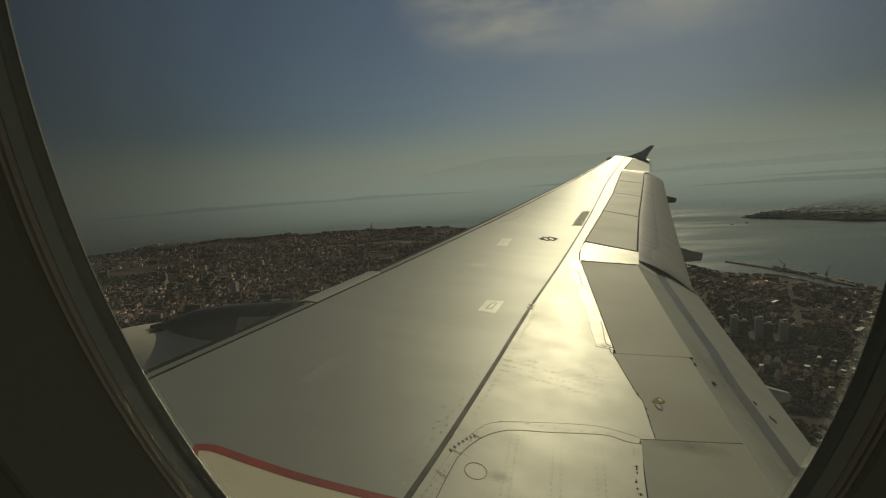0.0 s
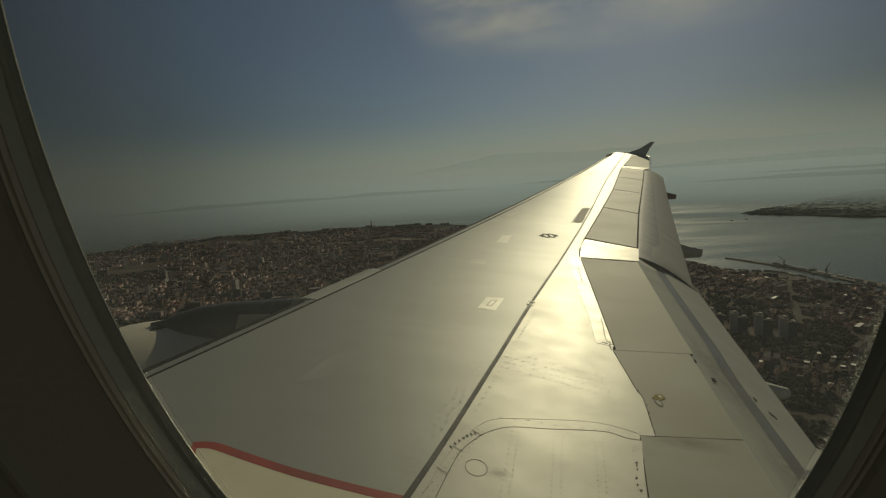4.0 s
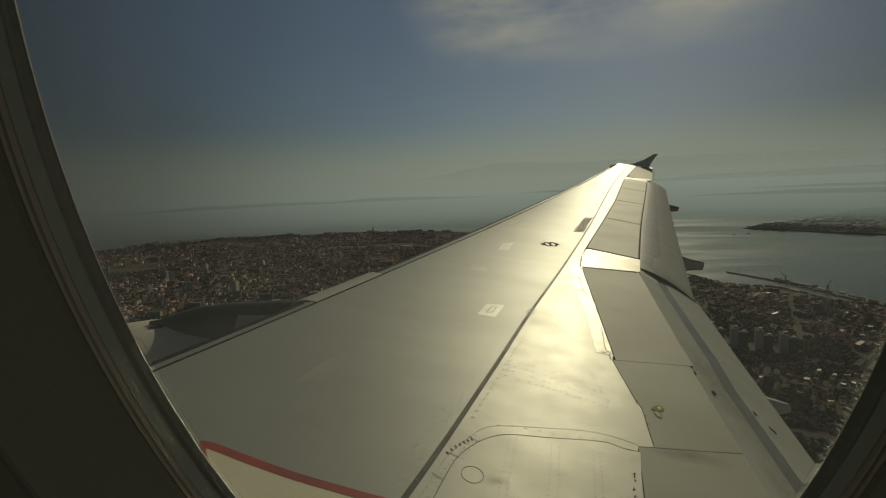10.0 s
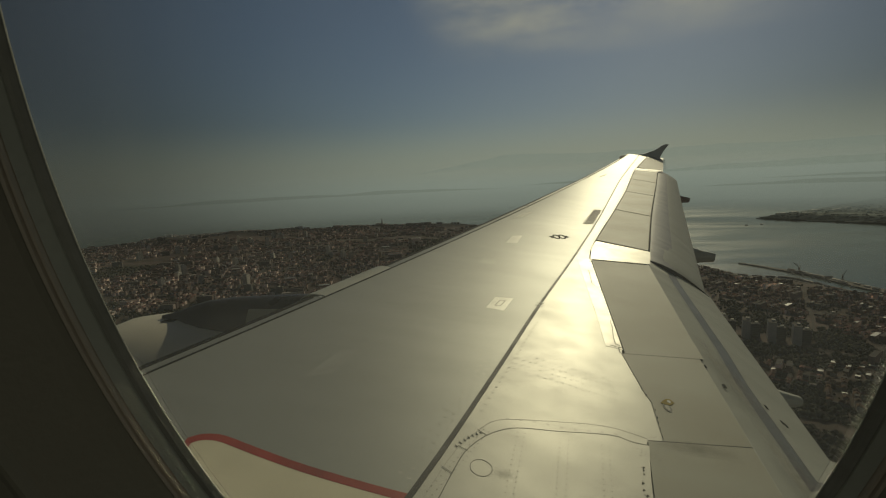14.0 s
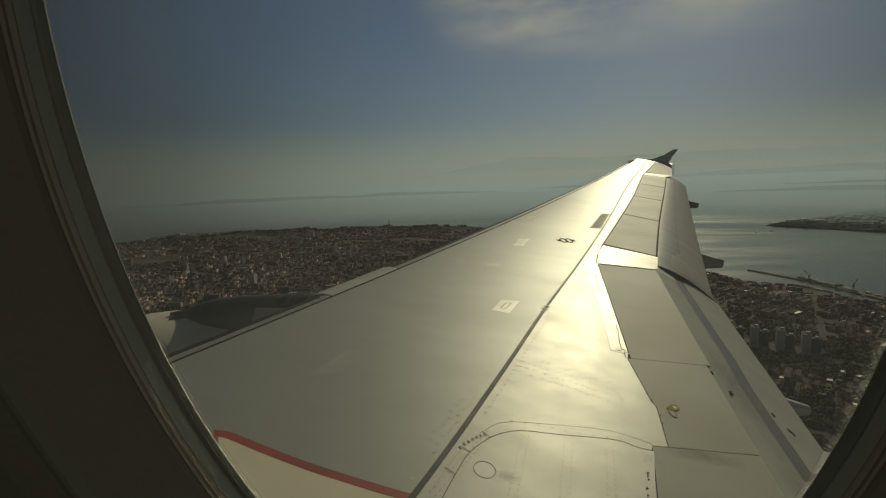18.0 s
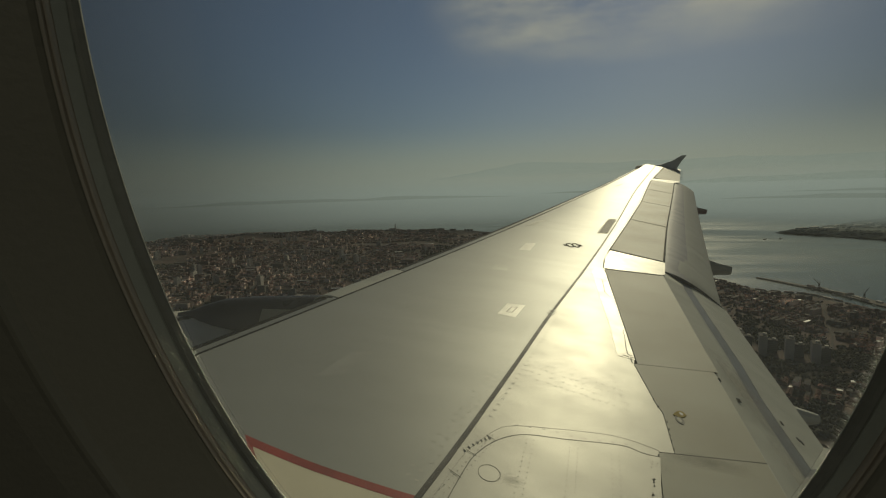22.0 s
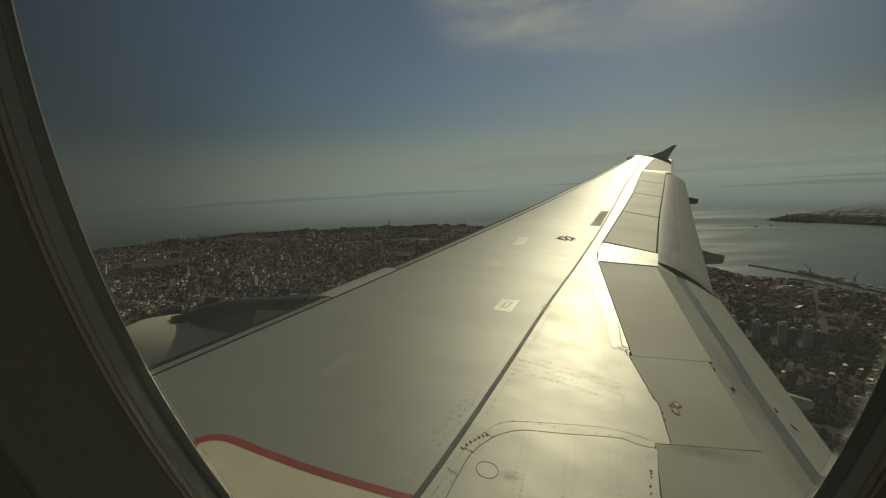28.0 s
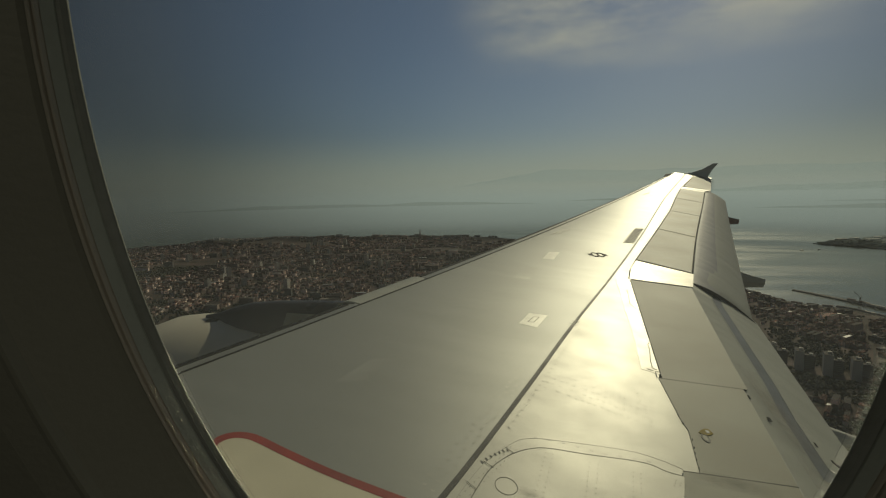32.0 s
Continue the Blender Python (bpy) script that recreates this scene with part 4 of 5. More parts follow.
window = thing("window_1", "oval cabin window with grey frame and black seal", "window", BODY, "structure")
lathe("pane_rim", [window_ring(-0.0002, 0.0005), window_ring(-0.0002, 0.0002), window_ring(0.0003, -0.0002), window_ring(0.0005, 0.0005)], M_RIM, window, "thin grey rim round the pane", close=True)
lathe("window_seal", [window_ring(0.0004, 0.001), window_ring(0.0004, -0.0002), window_ring(0.0022, -0.0016), window_ring(0.0046, -0.0022), window_ring(0.0050, 0.001)], M_RUBBER, window, "black rubber seal", close=True)
lathe("window_frame", [window_ring(0.0048, -0.0005), window_ring(0.0050, -0.0028), window_ring(0.0064, -0.0045), window_ring(0.0082, -0.0064), window_ring(0.0085, 0.0005), window_ring(0.0048, 0.0005)], M_FRAME, window, "grey inner frame ring", close=True)
lathe("inner_bead", [window_ring(0.0086, -0.0050), window_ring(0.0087, -0.0080), window_ring(0.0091, -0.0086), window_ring(0.0095, -0.0080), window_ring(0.0096, -0.0050)], M_BEAD, window, "thin raised edge bead", close=True)
lathe("bead_groove", [window_ring(0.0095, -0.0066), window_ring(0.0102, -0.0066), window_ring(0.0102, -0.0040), window_ring(0.0095, -0.0040)], M_RUBBER, window, "dark groove in the trim", close=True)
lathe("outer_bead", [window_ring(0.0101, -0.0050), window_ring(0.0101, -0.0094), window_ring(0.0106, -0.0102), window_ring(0.0112, -0.0094), window_ring(0.0114, -0.0060), window_ring(0.0112, -0.0050)], M_BEAD, window, "thin raised edge bead", close=True)
lathe("pane", [window_ring(0.003, 0.0007)], M_GLASS, window, "dusty scratched inner pane with an added veil for haze", cap=True)
# the lower rim of the outer pane: clear plastic rounded off thin, which bends the view along the edge
rings = [window_ring(-0.0034, 0.00108), window_ring(0.0004, 0.00108)] + [window_ring(-0.0034 + 0.0038 * k / 14, 0.0010 + 0.00005 * (k / 14) ** 2) for k in range(14, -1, -1)]
arc = [88 + i for i in range(63)]
m = len(arc)
v = []
for j, ring in enumerate(rings):
    k = (16 - j) / 14
    for q, i in enumerate(arc):          # the rim curves less at its two ends
        x, y, z = ring[i]
        flat = max(0.75 * (1 - q / 30), min(1.0, (q - 45) / 12), 0.0)
        v.append((x, y - (0.00005 * k * k * flat if j > 1 else 0), z))
f = [(k * m + i, k * m + i + 1, k * m + m + 1 + i, k * m + m + i) for k in range(len(rings) - 1) for i in range(m - 1)]
rim = mesh_object("pane_bevel", v, f, M_CLEAR, window, "clear rounded rim of the outer pane")
rim.visible_shadow = False
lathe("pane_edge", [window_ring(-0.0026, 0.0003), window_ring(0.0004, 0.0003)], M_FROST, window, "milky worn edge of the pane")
wall = lathe("wall_side", [window_ring(0.0114, 0.0), window_ring(0.0120, -0.0065), window_ring(0.0126, -0.0092), window_ring(0.0134, -0.0108), window_ring(0.016, -0.0125), window_ring(0.028, -0.021), window_ring(0.0345, -0.0255), window_ring(0.0353, -0.0292), window_ring(0.0366, -0.0296), window_ring(0.0385, -0.0296), window_ring(0.050, -0.0318), window_ring(0.065, -0.0330), window_ring(0.09, -0.036), window_ring(0, -0.046, square=(1.5, 1.4)), window_ring(0, 0.03, square=(1.5, 1.4)), window_ring(0.10, 0.03), window_ring(0.04, 0.002)], M_WALL, None, close=True)
wall.matrix_basis = BODY
tagged(wall, "dim beige cabin side panel with a moulded window recess", "wall", kind="structure")


def hull(x, u):
    """A point on the fuselage side: along the straight flank by u, curving over above and under below."""
    dy, dz = WTILT / math.hypot(1, WTILT), 1 / math.hypot(1, WTILT)
    y0, z0 = WC.y + 0.036, WC.z
    for lo_, hi_, r in ((1.5, 9.0, 1.55), (1.3, 9.0, -1.25)):
        over = u - lo_ if r > 0 else -u - lo_
        if over > 0:
            sg = 1 if r > 0 else -1
            lean = math.atan2(-dy, dz)
            ang, rad = over / abs(r), abs(r)
            ya, za = y0 + dy * sg * lo_, z0 + dz * sg * lo_
            if sg > 0:
                return (x, ya - rad * (math.cos(lean) - math.cos(lean + ang)), za + rad * (math.sin(lean + ang) - math.sin(lean)))
            return (x, ya + rad * (math.cos(ang - lean) - math.cos(lean)), za - rad * (math.sin(ang - lean) + math.sin(lean)))
    return (x, y0 + dy * u, z0 + dz * u)


# unseen fuselage side, added to bounce sunlight onto the engine and wing
inner_ = window_ring(0.045, 0.036)
rings_ = [inner_]
for k in range(1, 25):
    t_ = (k / 24) ** 1.5
    ring_ = []
    for i, (x, y, z) in enumerate(inner_):
        a = 2 * math.pi * i / len(inner_) + WTURN
        r = min(6.5 / max(abs(math.cos(a)), 1e-6), 3.2 / max(abs(math.sin(a)), 1e-6))
        ring_.append(hull(x * (1 - t_) + (WC.x + r * math.cos(a)) * t_, (z - WC.z) * (1 - t_) + r * math.sin(a) * t_))
    rings_.append(ring_)
skin = lathe("wall_outer", rings_, M_BODY, None, smooth=True)
skin.matrix_basis = BODY
tagged(skin, "unseen grey fuselage skin, added to bounce light onto the wing", "wall", kind="structure")


def box_wall(name, lo, hi, label):
    x0, y0, z0 = lo
    x1, y1, z1 = hi
    v = [(x, y if y < 1 else min(y, 1.82 + (z - WC.z) * WTILT), z) for x in (x0, x1) for y in (y0, y1) for z in (z0, z1)]
    f = [(0, 1, 3, 2), (4, 6, 7, 5), (0, 4, 5, 1), (2, 3, 7, 6), (0, 2, 6, 4), (1, 5, 7, 3)]
    ob = mesh_object(name, v, f, M_CABIN, None)
    ob.matrix_basis = BODY
    bev(ob, 0.01)
    return tagged(ob, label, "cabin", kind="structure")


# unseen plain walls, added to close the cabin and keep daylight out
box_wall("wall_fore", (2.18, -0.4, 0.2), (2.24, 1.99, 2.32), "plain unseen partition, added to close off the cabin")
box_wall("wall_aft", (4.36, -0.4, 0.2), (4.42, 1.99, 2.32), "plain unseen partition, added to close off the cabin")
box_wall("wall_inboard", (2.18, -0.46, 0.2), (4.42, -0.40, 2.32), "dim plain cabin wall")
box_wall("floor", (2.18, -0.46, 0.16), (4.42, 1.95, 0.22), "dark cabin floor")
box_wall("ceiling", (2.18, -0.46, 2.28), (4.42, 1.70, 2.34), "dark cabin ceiling")

# fill lamp with a made-up ceiling fixture, unseen above and behind the eye
lamp_box = thing("added_ceiling_light", "unseen ceiling light with a diffuser, added to fill the cabin", "ceiling light", BODY)
for nm, lo, hi, mt in (("housing", (2.95, 1.0, 2.25), (3.65, 1.3, 2.28), M_WALL), ("diffuser", (2.97, 1.02, 2.238), (3.63, 1.28, 2.25), M_WHITE)):
    v = [(x, y, z) for x in (lo[0], hi[0]) for y in (lo[1], hi[1]) for z in (lo[2], hi[2])]
    mesh_object(nm, v, [(0, 1, 3, 2), (4, 6, 7, 5), (0, 4, 5, 1), (2, 3, 7, 6), (0, 2, 6, 4), (1, 5, 7, 3)], mt, lamp_box)
cabin_fill_lamp = new("cabin_fill_lamp", bpy.data.lights.new("cabin_fill_lamp", "AREA"))
cabin_fill_lamp.data.shape, cabin_fill_lamp.data.size, cabin_fill_lamp.data.size_y = "RECTANGLE", 0.62, 0.24
cabin_fill_lamp.data.energy, cabin_fill_lamp.data.color = 4.4, (1.0, 0.96, 0.83)
cabin_fill_lamp.matrix_world = BODY @ Matrix.Translation((3.30, 1.15, 2.23))

# ---- sea, land and distance (level world, 300 m below) ----
SEA = -300.0
SHORE = [(-4800, 1500), (-3600, 1900), (-2500, 2350), (-2048, 2718), (-1904, 3000), (-1624, 3330), (-1155, 3323), (-646, 3357), (-300, 3300), (-103, 3200), (35, 3024), (160, 2600), (420, 2060), (640, 1640), (697, 1455), (730, 1310), (817, 1257), (847, 1190), (865, 1062), (1000, 850), (1400, 400), (1900, -100), (2600, -700), (4800, -2000)]


def shore(x):
    for (x0, y0), (x1, y1) in zip(SHORE, SHORE[1:]):
        if x <= x1:
            return y0 + (y1 - y0) * (x - x0) / (x1 - x0)
    return -2000


def land_z(x, y):
    """Low hills that fall to the sea at the shore."""
    h = 14 + (34 + 22 * min(1.0, max(0.0, (y - 1800) / 1200))) * (noise.noise(Vector((x * 0.0011, y * 0.0011, 3.1))) + 0.4 * noise.noise(Vector((x * 0.004, y * 0.004, 7.7))))
    edge = min(1.0, max(0.0, (shore(x) - y - (70 if x > 640 else 0)) / 260.0))
    return SEA + 3 + max(2.0, h) * edge


N = 96
v, f = [(0, 0, SEA)], []
for k in range(1, 25):
    r = 4880 * (k / 24) ** 1.6
    v += [(r * math.cos(2 * math.pi * i / N), r * math.sin(2 * math.pi * i / N), SEA) for i in range(N)]
f += [(0, 1 + i, 1 + (i + 1) % N) for i in range(N)]
for k in range(23):
    a = 1 + k * N
    f += [(a + i, a + N + i, a + N + (i + 1) % N, a + (i + 1) % N) for i in range(N)]
tagged(mesh_object("water", v, f, M_SEA), "calm grey-green estuary water reaching the horizon", "water", kind="structure")


def land_sheet(name, x0, x1, far, near, nx, ny, height, mat, label):
    rows_ = []
    for i in range(nx + 1):
        x = x0 + (x1 - x0) * i / nx
        yf, yn = far(x), near(x)
        yf += 14 * noise.noise(Vector((x * 0.02, 5.0, 0))) + 25 * noise.noise(Vector((x * 0.006, 9.0, 0)))
        col = []
        for j in range(ny + 1):
            k = j / ny
            y = yn + (yf - yn) * k ** 0.8
            r = math.hypot(x, y)
            s = min(1.0, 4860 / r)
            z = height(x, y) if j < ny else SEA - 2
            col.append((x * s, y * s, z))
        rows_.append(col)
    nv = ny + 1
    vv = [p for c in rows_ for p in c]
    ff = [(i * nv + j, (i + 1) * nv + j, (i + 1) * nv + j + 1, i * nv + j + 1) for i in range(nx) for j in range(ny)]
    return tagged(mesh_object(name, vv, ff, mat, None, smooth=True), label, "land", kind="structure")


land_sheet("ground", -4800, 4500, shore, lambda x: -3000.0 if abs(x) < 3600 else -1500.0, 620, 230, land_z, M_LAND, "brown-green built-up land with low hills along the shore")


# woodland base colour paled to imitate haze over the far point
M_HAZY_POINT = material("haze_paled_woods", (0.150, 0.190, 0.180), 0.95, 0.0, 0.01, 0.3, 0.06, 0.0, spec=0.1)


# a low wooded point across the water
def point_far(x):
    return 2700 + (x - 1560) * 0.62 if x < 1900 else 2910 + (x - 1900) * 0.72


def point_near(x):
    return 2690 - (x - 1560) * 1.6 if x < 1850 else 2226 - (x - 1850) * 0.5


def head_z(x, y):
    return SEA + 2 + 6 * min(1, (x - 1560) / 250) * (0.7 + 0.5 * noise.noise(Vector((x * 0.006, y * 0.006, 1))) + 0.5 * noise.noise(Vector((x * 0.03, y * 0.03, 4))))


land_sheet("headland", 1562, 4200, point_far, point_near, 160, 30, head_z, M_HAZY_POINT, "low point of land across the water, its colour paled for haze")


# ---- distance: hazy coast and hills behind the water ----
# Haze painted as emission: glow stronger towards the sun, dimmer near the water.
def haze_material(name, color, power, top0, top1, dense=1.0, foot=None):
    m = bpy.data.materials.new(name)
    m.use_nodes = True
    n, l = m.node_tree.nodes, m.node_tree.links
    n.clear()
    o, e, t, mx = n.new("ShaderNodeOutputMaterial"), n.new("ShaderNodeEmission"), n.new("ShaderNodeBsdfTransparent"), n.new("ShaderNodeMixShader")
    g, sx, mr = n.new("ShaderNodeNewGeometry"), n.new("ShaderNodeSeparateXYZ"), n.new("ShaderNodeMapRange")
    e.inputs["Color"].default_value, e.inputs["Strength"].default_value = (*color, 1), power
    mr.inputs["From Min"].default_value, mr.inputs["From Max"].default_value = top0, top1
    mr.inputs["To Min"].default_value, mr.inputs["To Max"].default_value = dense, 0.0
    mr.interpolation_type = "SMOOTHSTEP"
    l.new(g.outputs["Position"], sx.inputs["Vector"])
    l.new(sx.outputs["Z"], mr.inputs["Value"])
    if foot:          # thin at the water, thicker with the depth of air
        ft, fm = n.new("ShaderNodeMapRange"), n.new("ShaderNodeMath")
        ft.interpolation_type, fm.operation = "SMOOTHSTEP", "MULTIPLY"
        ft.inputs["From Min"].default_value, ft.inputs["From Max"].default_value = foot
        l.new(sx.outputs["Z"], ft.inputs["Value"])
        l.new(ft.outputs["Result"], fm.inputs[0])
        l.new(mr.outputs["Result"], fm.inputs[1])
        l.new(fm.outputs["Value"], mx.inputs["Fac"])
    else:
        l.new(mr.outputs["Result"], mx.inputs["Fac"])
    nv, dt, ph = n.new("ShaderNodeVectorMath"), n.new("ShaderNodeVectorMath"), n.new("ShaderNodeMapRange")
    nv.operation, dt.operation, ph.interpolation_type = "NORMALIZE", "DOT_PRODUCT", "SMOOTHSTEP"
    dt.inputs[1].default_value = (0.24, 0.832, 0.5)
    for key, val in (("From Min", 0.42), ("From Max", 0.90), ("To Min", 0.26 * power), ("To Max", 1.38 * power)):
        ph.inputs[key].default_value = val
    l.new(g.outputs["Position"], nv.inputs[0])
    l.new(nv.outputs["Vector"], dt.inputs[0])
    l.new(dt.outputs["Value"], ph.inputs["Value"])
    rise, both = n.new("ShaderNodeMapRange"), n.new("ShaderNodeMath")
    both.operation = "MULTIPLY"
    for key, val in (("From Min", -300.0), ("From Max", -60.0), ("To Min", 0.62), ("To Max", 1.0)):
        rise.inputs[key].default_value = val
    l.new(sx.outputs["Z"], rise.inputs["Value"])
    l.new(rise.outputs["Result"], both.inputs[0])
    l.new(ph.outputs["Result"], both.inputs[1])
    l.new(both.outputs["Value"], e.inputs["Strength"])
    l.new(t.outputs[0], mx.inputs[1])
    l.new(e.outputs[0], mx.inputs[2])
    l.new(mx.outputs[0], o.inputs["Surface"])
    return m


def curtain(name, radius, a0, a1, low, top_, mat, label, n=160, k=1.0):
    """An upright sheet round the horizon between two bearings from +Y towards +X, in degrees."""
    vv, ff = [], []
    for i in range(n + 1):
        taper = min(1.0, 4.0 * min(i, n - i) / n) if a1 - a0 < 300 else 1.0
        a = radians(a0 + (a1 - a0) * i / n)
        x, y = radius * math.sin(a), radius * math.cos(a)
        z0, z1 = low(a) if callable(low) else low, top_(a) if callable(top_) else top_
        vv += [(x, y, z0 * k), (x, y, (z0 + (z1 - z0) * taper) * k)]
    ff = [(2 * i, 2 * i + 2, 2 * i + 3, 2 * i + 1) for i in range(n)]
    return tagged(mesh_object(name, vv, ff, mat), label, "backdrop", kind="structure")


curtain("backdrop", 4870, -180, 180, SEA - 5, 900, haze_material("horizon_haze", (0.31, 0.36, 0.325), 1.0, -140, 660), "glowing sheet that paints greenish haze over the far water")

curtain("backdrop", 3300, -180, 180, SEA - 5, 100, haze_material("water_haze", (0.31, 0.36, 0.325), 1.0, -180, 60, 0.84, (-300, -207)), "glowing sheet that paints pale haze low over the water")



def hills(seed, base, size, rough_):
    return lambda a: base + size * max(0.0, noise.noise(Vector((a * 4.0, seed, 0))) * 0.8 + 0.5 + rough_ * noise.noise(Vector((a * 26.0, seed, 2))))


# coast and hills painted in the same hazy glow
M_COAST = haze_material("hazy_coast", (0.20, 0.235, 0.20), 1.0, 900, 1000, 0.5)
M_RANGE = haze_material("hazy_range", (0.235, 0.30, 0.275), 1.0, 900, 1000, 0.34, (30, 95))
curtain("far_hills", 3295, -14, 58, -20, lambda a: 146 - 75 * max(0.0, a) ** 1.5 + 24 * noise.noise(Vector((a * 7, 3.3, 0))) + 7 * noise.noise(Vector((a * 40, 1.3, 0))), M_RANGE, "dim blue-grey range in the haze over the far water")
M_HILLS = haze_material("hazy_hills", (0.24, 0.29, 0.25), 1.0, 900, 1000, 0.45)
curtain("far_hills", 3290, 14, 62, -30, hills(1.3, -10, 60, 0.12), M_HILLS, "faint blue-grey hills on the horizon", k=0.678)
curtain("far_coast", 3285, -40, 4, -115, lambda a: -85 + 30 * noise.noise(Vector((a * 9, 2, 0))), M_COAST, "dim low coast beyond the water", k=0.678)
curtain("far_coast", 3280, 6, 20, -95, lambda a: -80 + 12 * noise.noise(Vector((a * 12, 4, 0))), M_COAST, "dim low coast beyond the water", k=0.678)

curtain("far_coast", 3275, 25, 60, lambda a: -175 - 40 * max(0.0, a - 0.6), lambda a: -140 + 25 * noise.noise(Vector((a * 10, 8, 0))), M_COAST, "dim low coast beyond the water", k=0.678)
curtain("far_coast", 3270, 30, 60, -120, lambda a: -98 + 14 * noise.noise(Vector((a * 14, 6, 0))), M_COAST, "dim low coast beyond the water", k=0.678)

# ---- the town ----
rng_ = random.Random(5)


def house_mesh(kind):
    """Unit house: walls and a pitched or flat roof, 1 x 1 in plan, 1 high to the eaves."""
    w = [(-.5, -.5, 0), (.5, -.5, 0), (.5, .5, 0), (-.5, .5, 0), (-.5, -.5, 1), (.5, -.5, 1), (.5, .5, 1), (-.5, .5, 1)]
    wf = [(0, 1, 5, 4), (1, 2, 6, 5), (2, 3, 7, 6), (3, 0, 4, 7)]
    if kind in ("flat", "pale"):
        r = [(-.5, -.5, 1), (.5, -.5, 1), (.5, .5, 1), (-.5, .5, 1)]
        return w, wf, r, [(0, 1, 2, 3)]
    e = .54
    r = [(-e, -e, .97), (e, -e, .97), (e, e, .97), (-e, e, .97), (-.3, 0, 1.18), (.3, 0, 1.18)]
    return w, wf, r, [(0, 1, 5, 4), (2, 3, 4, 5), (1, 2, 5), (3, 0, 4)]


def place_house(acc, kind, x, y, z, a, w, d, h):
    wv, wf, rv, rf = house_mesh(kind)
    c, s = math.cos(a), math.sin(a)
    for (vs, fs), key in (((wv, wf), "wall"), ((rv, rf), kind if kind in ("flat", "pale") else "roof")):
        V, F = acc[key]
        n = len(V)
        V += [(x + c * px * w - s * py * d, y + s * px * w + c * py * d, z + pz * h) for px, py, pz in vs]
        F += [tuple(n + i for i in q) for q in fs]


def wooded(x, y):
    return noise.noise(Vector((x * 0.0032, y * 0.0032, 11.0))) > (0.36 if x > 200 else 0.19) or (x > 230 and y < 585 and noise.noise(Vector((x * 0.02, y * 0.02, 3.0))) > -0.3)


# streets and avenues; houses and trees keep clear of them
ROADS = [([(250, 860), (395, 757), (425, 741), (461, 727), (495, 712), (530, 693), (700, 600)], 5),
         ([(300, 640), (431, 671), (468, 682), (520, 689)], 3),
         ([(760, 1110), (699, 1015), (629, 892), (560, 790)], 3.5),
         ([(300, 1450), (560, 1250), (760, 1130), (900, 980), (1000, 800)], 5),
         ([(330, 640), (470, 600), (600, 560), (760, 470)], 4),
         ([(560, 1240), (520, 1060), (470, 930), (440, 790)], 3),
         ([(200, 1250), (420, 1060), (620, 960), (780, 820)], 3),
         ([(-1700, 1700), (-1100, 1500), (-700, 1560), (-300, 1700)], 12),
         ([(-1500, 2600), (-900, 2250), (-300, 2300)], 12),
         ([(-1900, 2100), (-1300, 1990), (-800, 1900), (-350, 2020), (-150, 2300)], 10),
         ([(-700, 1250), (-760, 1800), (-700, 2400), (-560, 2900)], 10)]
road_cells = set()
for line, width in ROADS:
    pts = smooth_line(line, 10)
    for (x0, y0), (x1, y1) in zip(pts, pts[1:]):
        n = int(math.hypot(x1 - x0, y1 - y0) / 3) + 1
        for i in range(n):
            x, y = x0 + (x1 - x0) * i / n, y0 + (y1 - y0) * i / n
            for dx in (-1, 0, 1):
                for dy in (-1, 0, 1):
                    road_cells.add((int((x + dx * (width * 0.5 + 2)) // 4), int((y + dy * (width * 0.5 + 2)) // 4)))


def on_road(x, y):
    return (int(x // 4), int(y // 4)) in road_cells


acc = {"wall": ([], []), "roof": ([], []), "flat": ([], []), "pale": ([], [])}
near_sites, yard_trees = [], []


def district(x):
    return 0.62 if x > 150 else 0.10 if x > -1100 else 0.35


def bent(u, w, turn_):
    """Street-plan coordinates to the ground: turned, and bent as old streets are."""
    c_, s_ = math.cos(turn_), math.sin(turn_)
    x, y = c_ * u - s_ * w, s_ * u + c_ * w
    p = Vector((x * 0.0021, y * 0.0021, 20.0))
    return x + 70 * noise.noise(p), y + 70 * noise.noise(p + Vector((31, 7, 3)))


def quay_gap(x, y):
    """Distance from the dockside shore, for the town beside the harbour."""
    best = 1e9
    for (x0, y0), (x1, y1) in zip(SHORE[13:19], SHORE[14:20]):
        k = min(1.0, max(0.0, ((x - x0) * (x1 - x0) + (y - y0) * (y1 - y0)) / ((x1 - x0) ** 2 + (y1 - y0) ** 2)))
        best = min(best, math.hypot(x - x0 - k * (x1 - x0), y - y0 - k * (y1 - y0)))
    return best


def in_view(x, y, edge=30):
    if x > 480 and y > 350 and quay_gap(x, y) < 52:
        return False
    return 280 < y < 3850 and -3000 < x < 1500 and y < shore(x) - edge and math.hypot(x, y) < 4300 and abs(math.degrees(math.atan2(x, y)) + 4) < 54


SLABS = [(400, 764), (431, 751), (462, 737), (493, 726)]


def by_slabs(x, y):
    return any(math.hypot(x - p - 14, y - q - 12) < 24 for p, q in SLABS)


LOT = {0.62: 0.58, 0.10: 0.80, 0.35: 0.80}          # small old lots by the water, larger ones inland


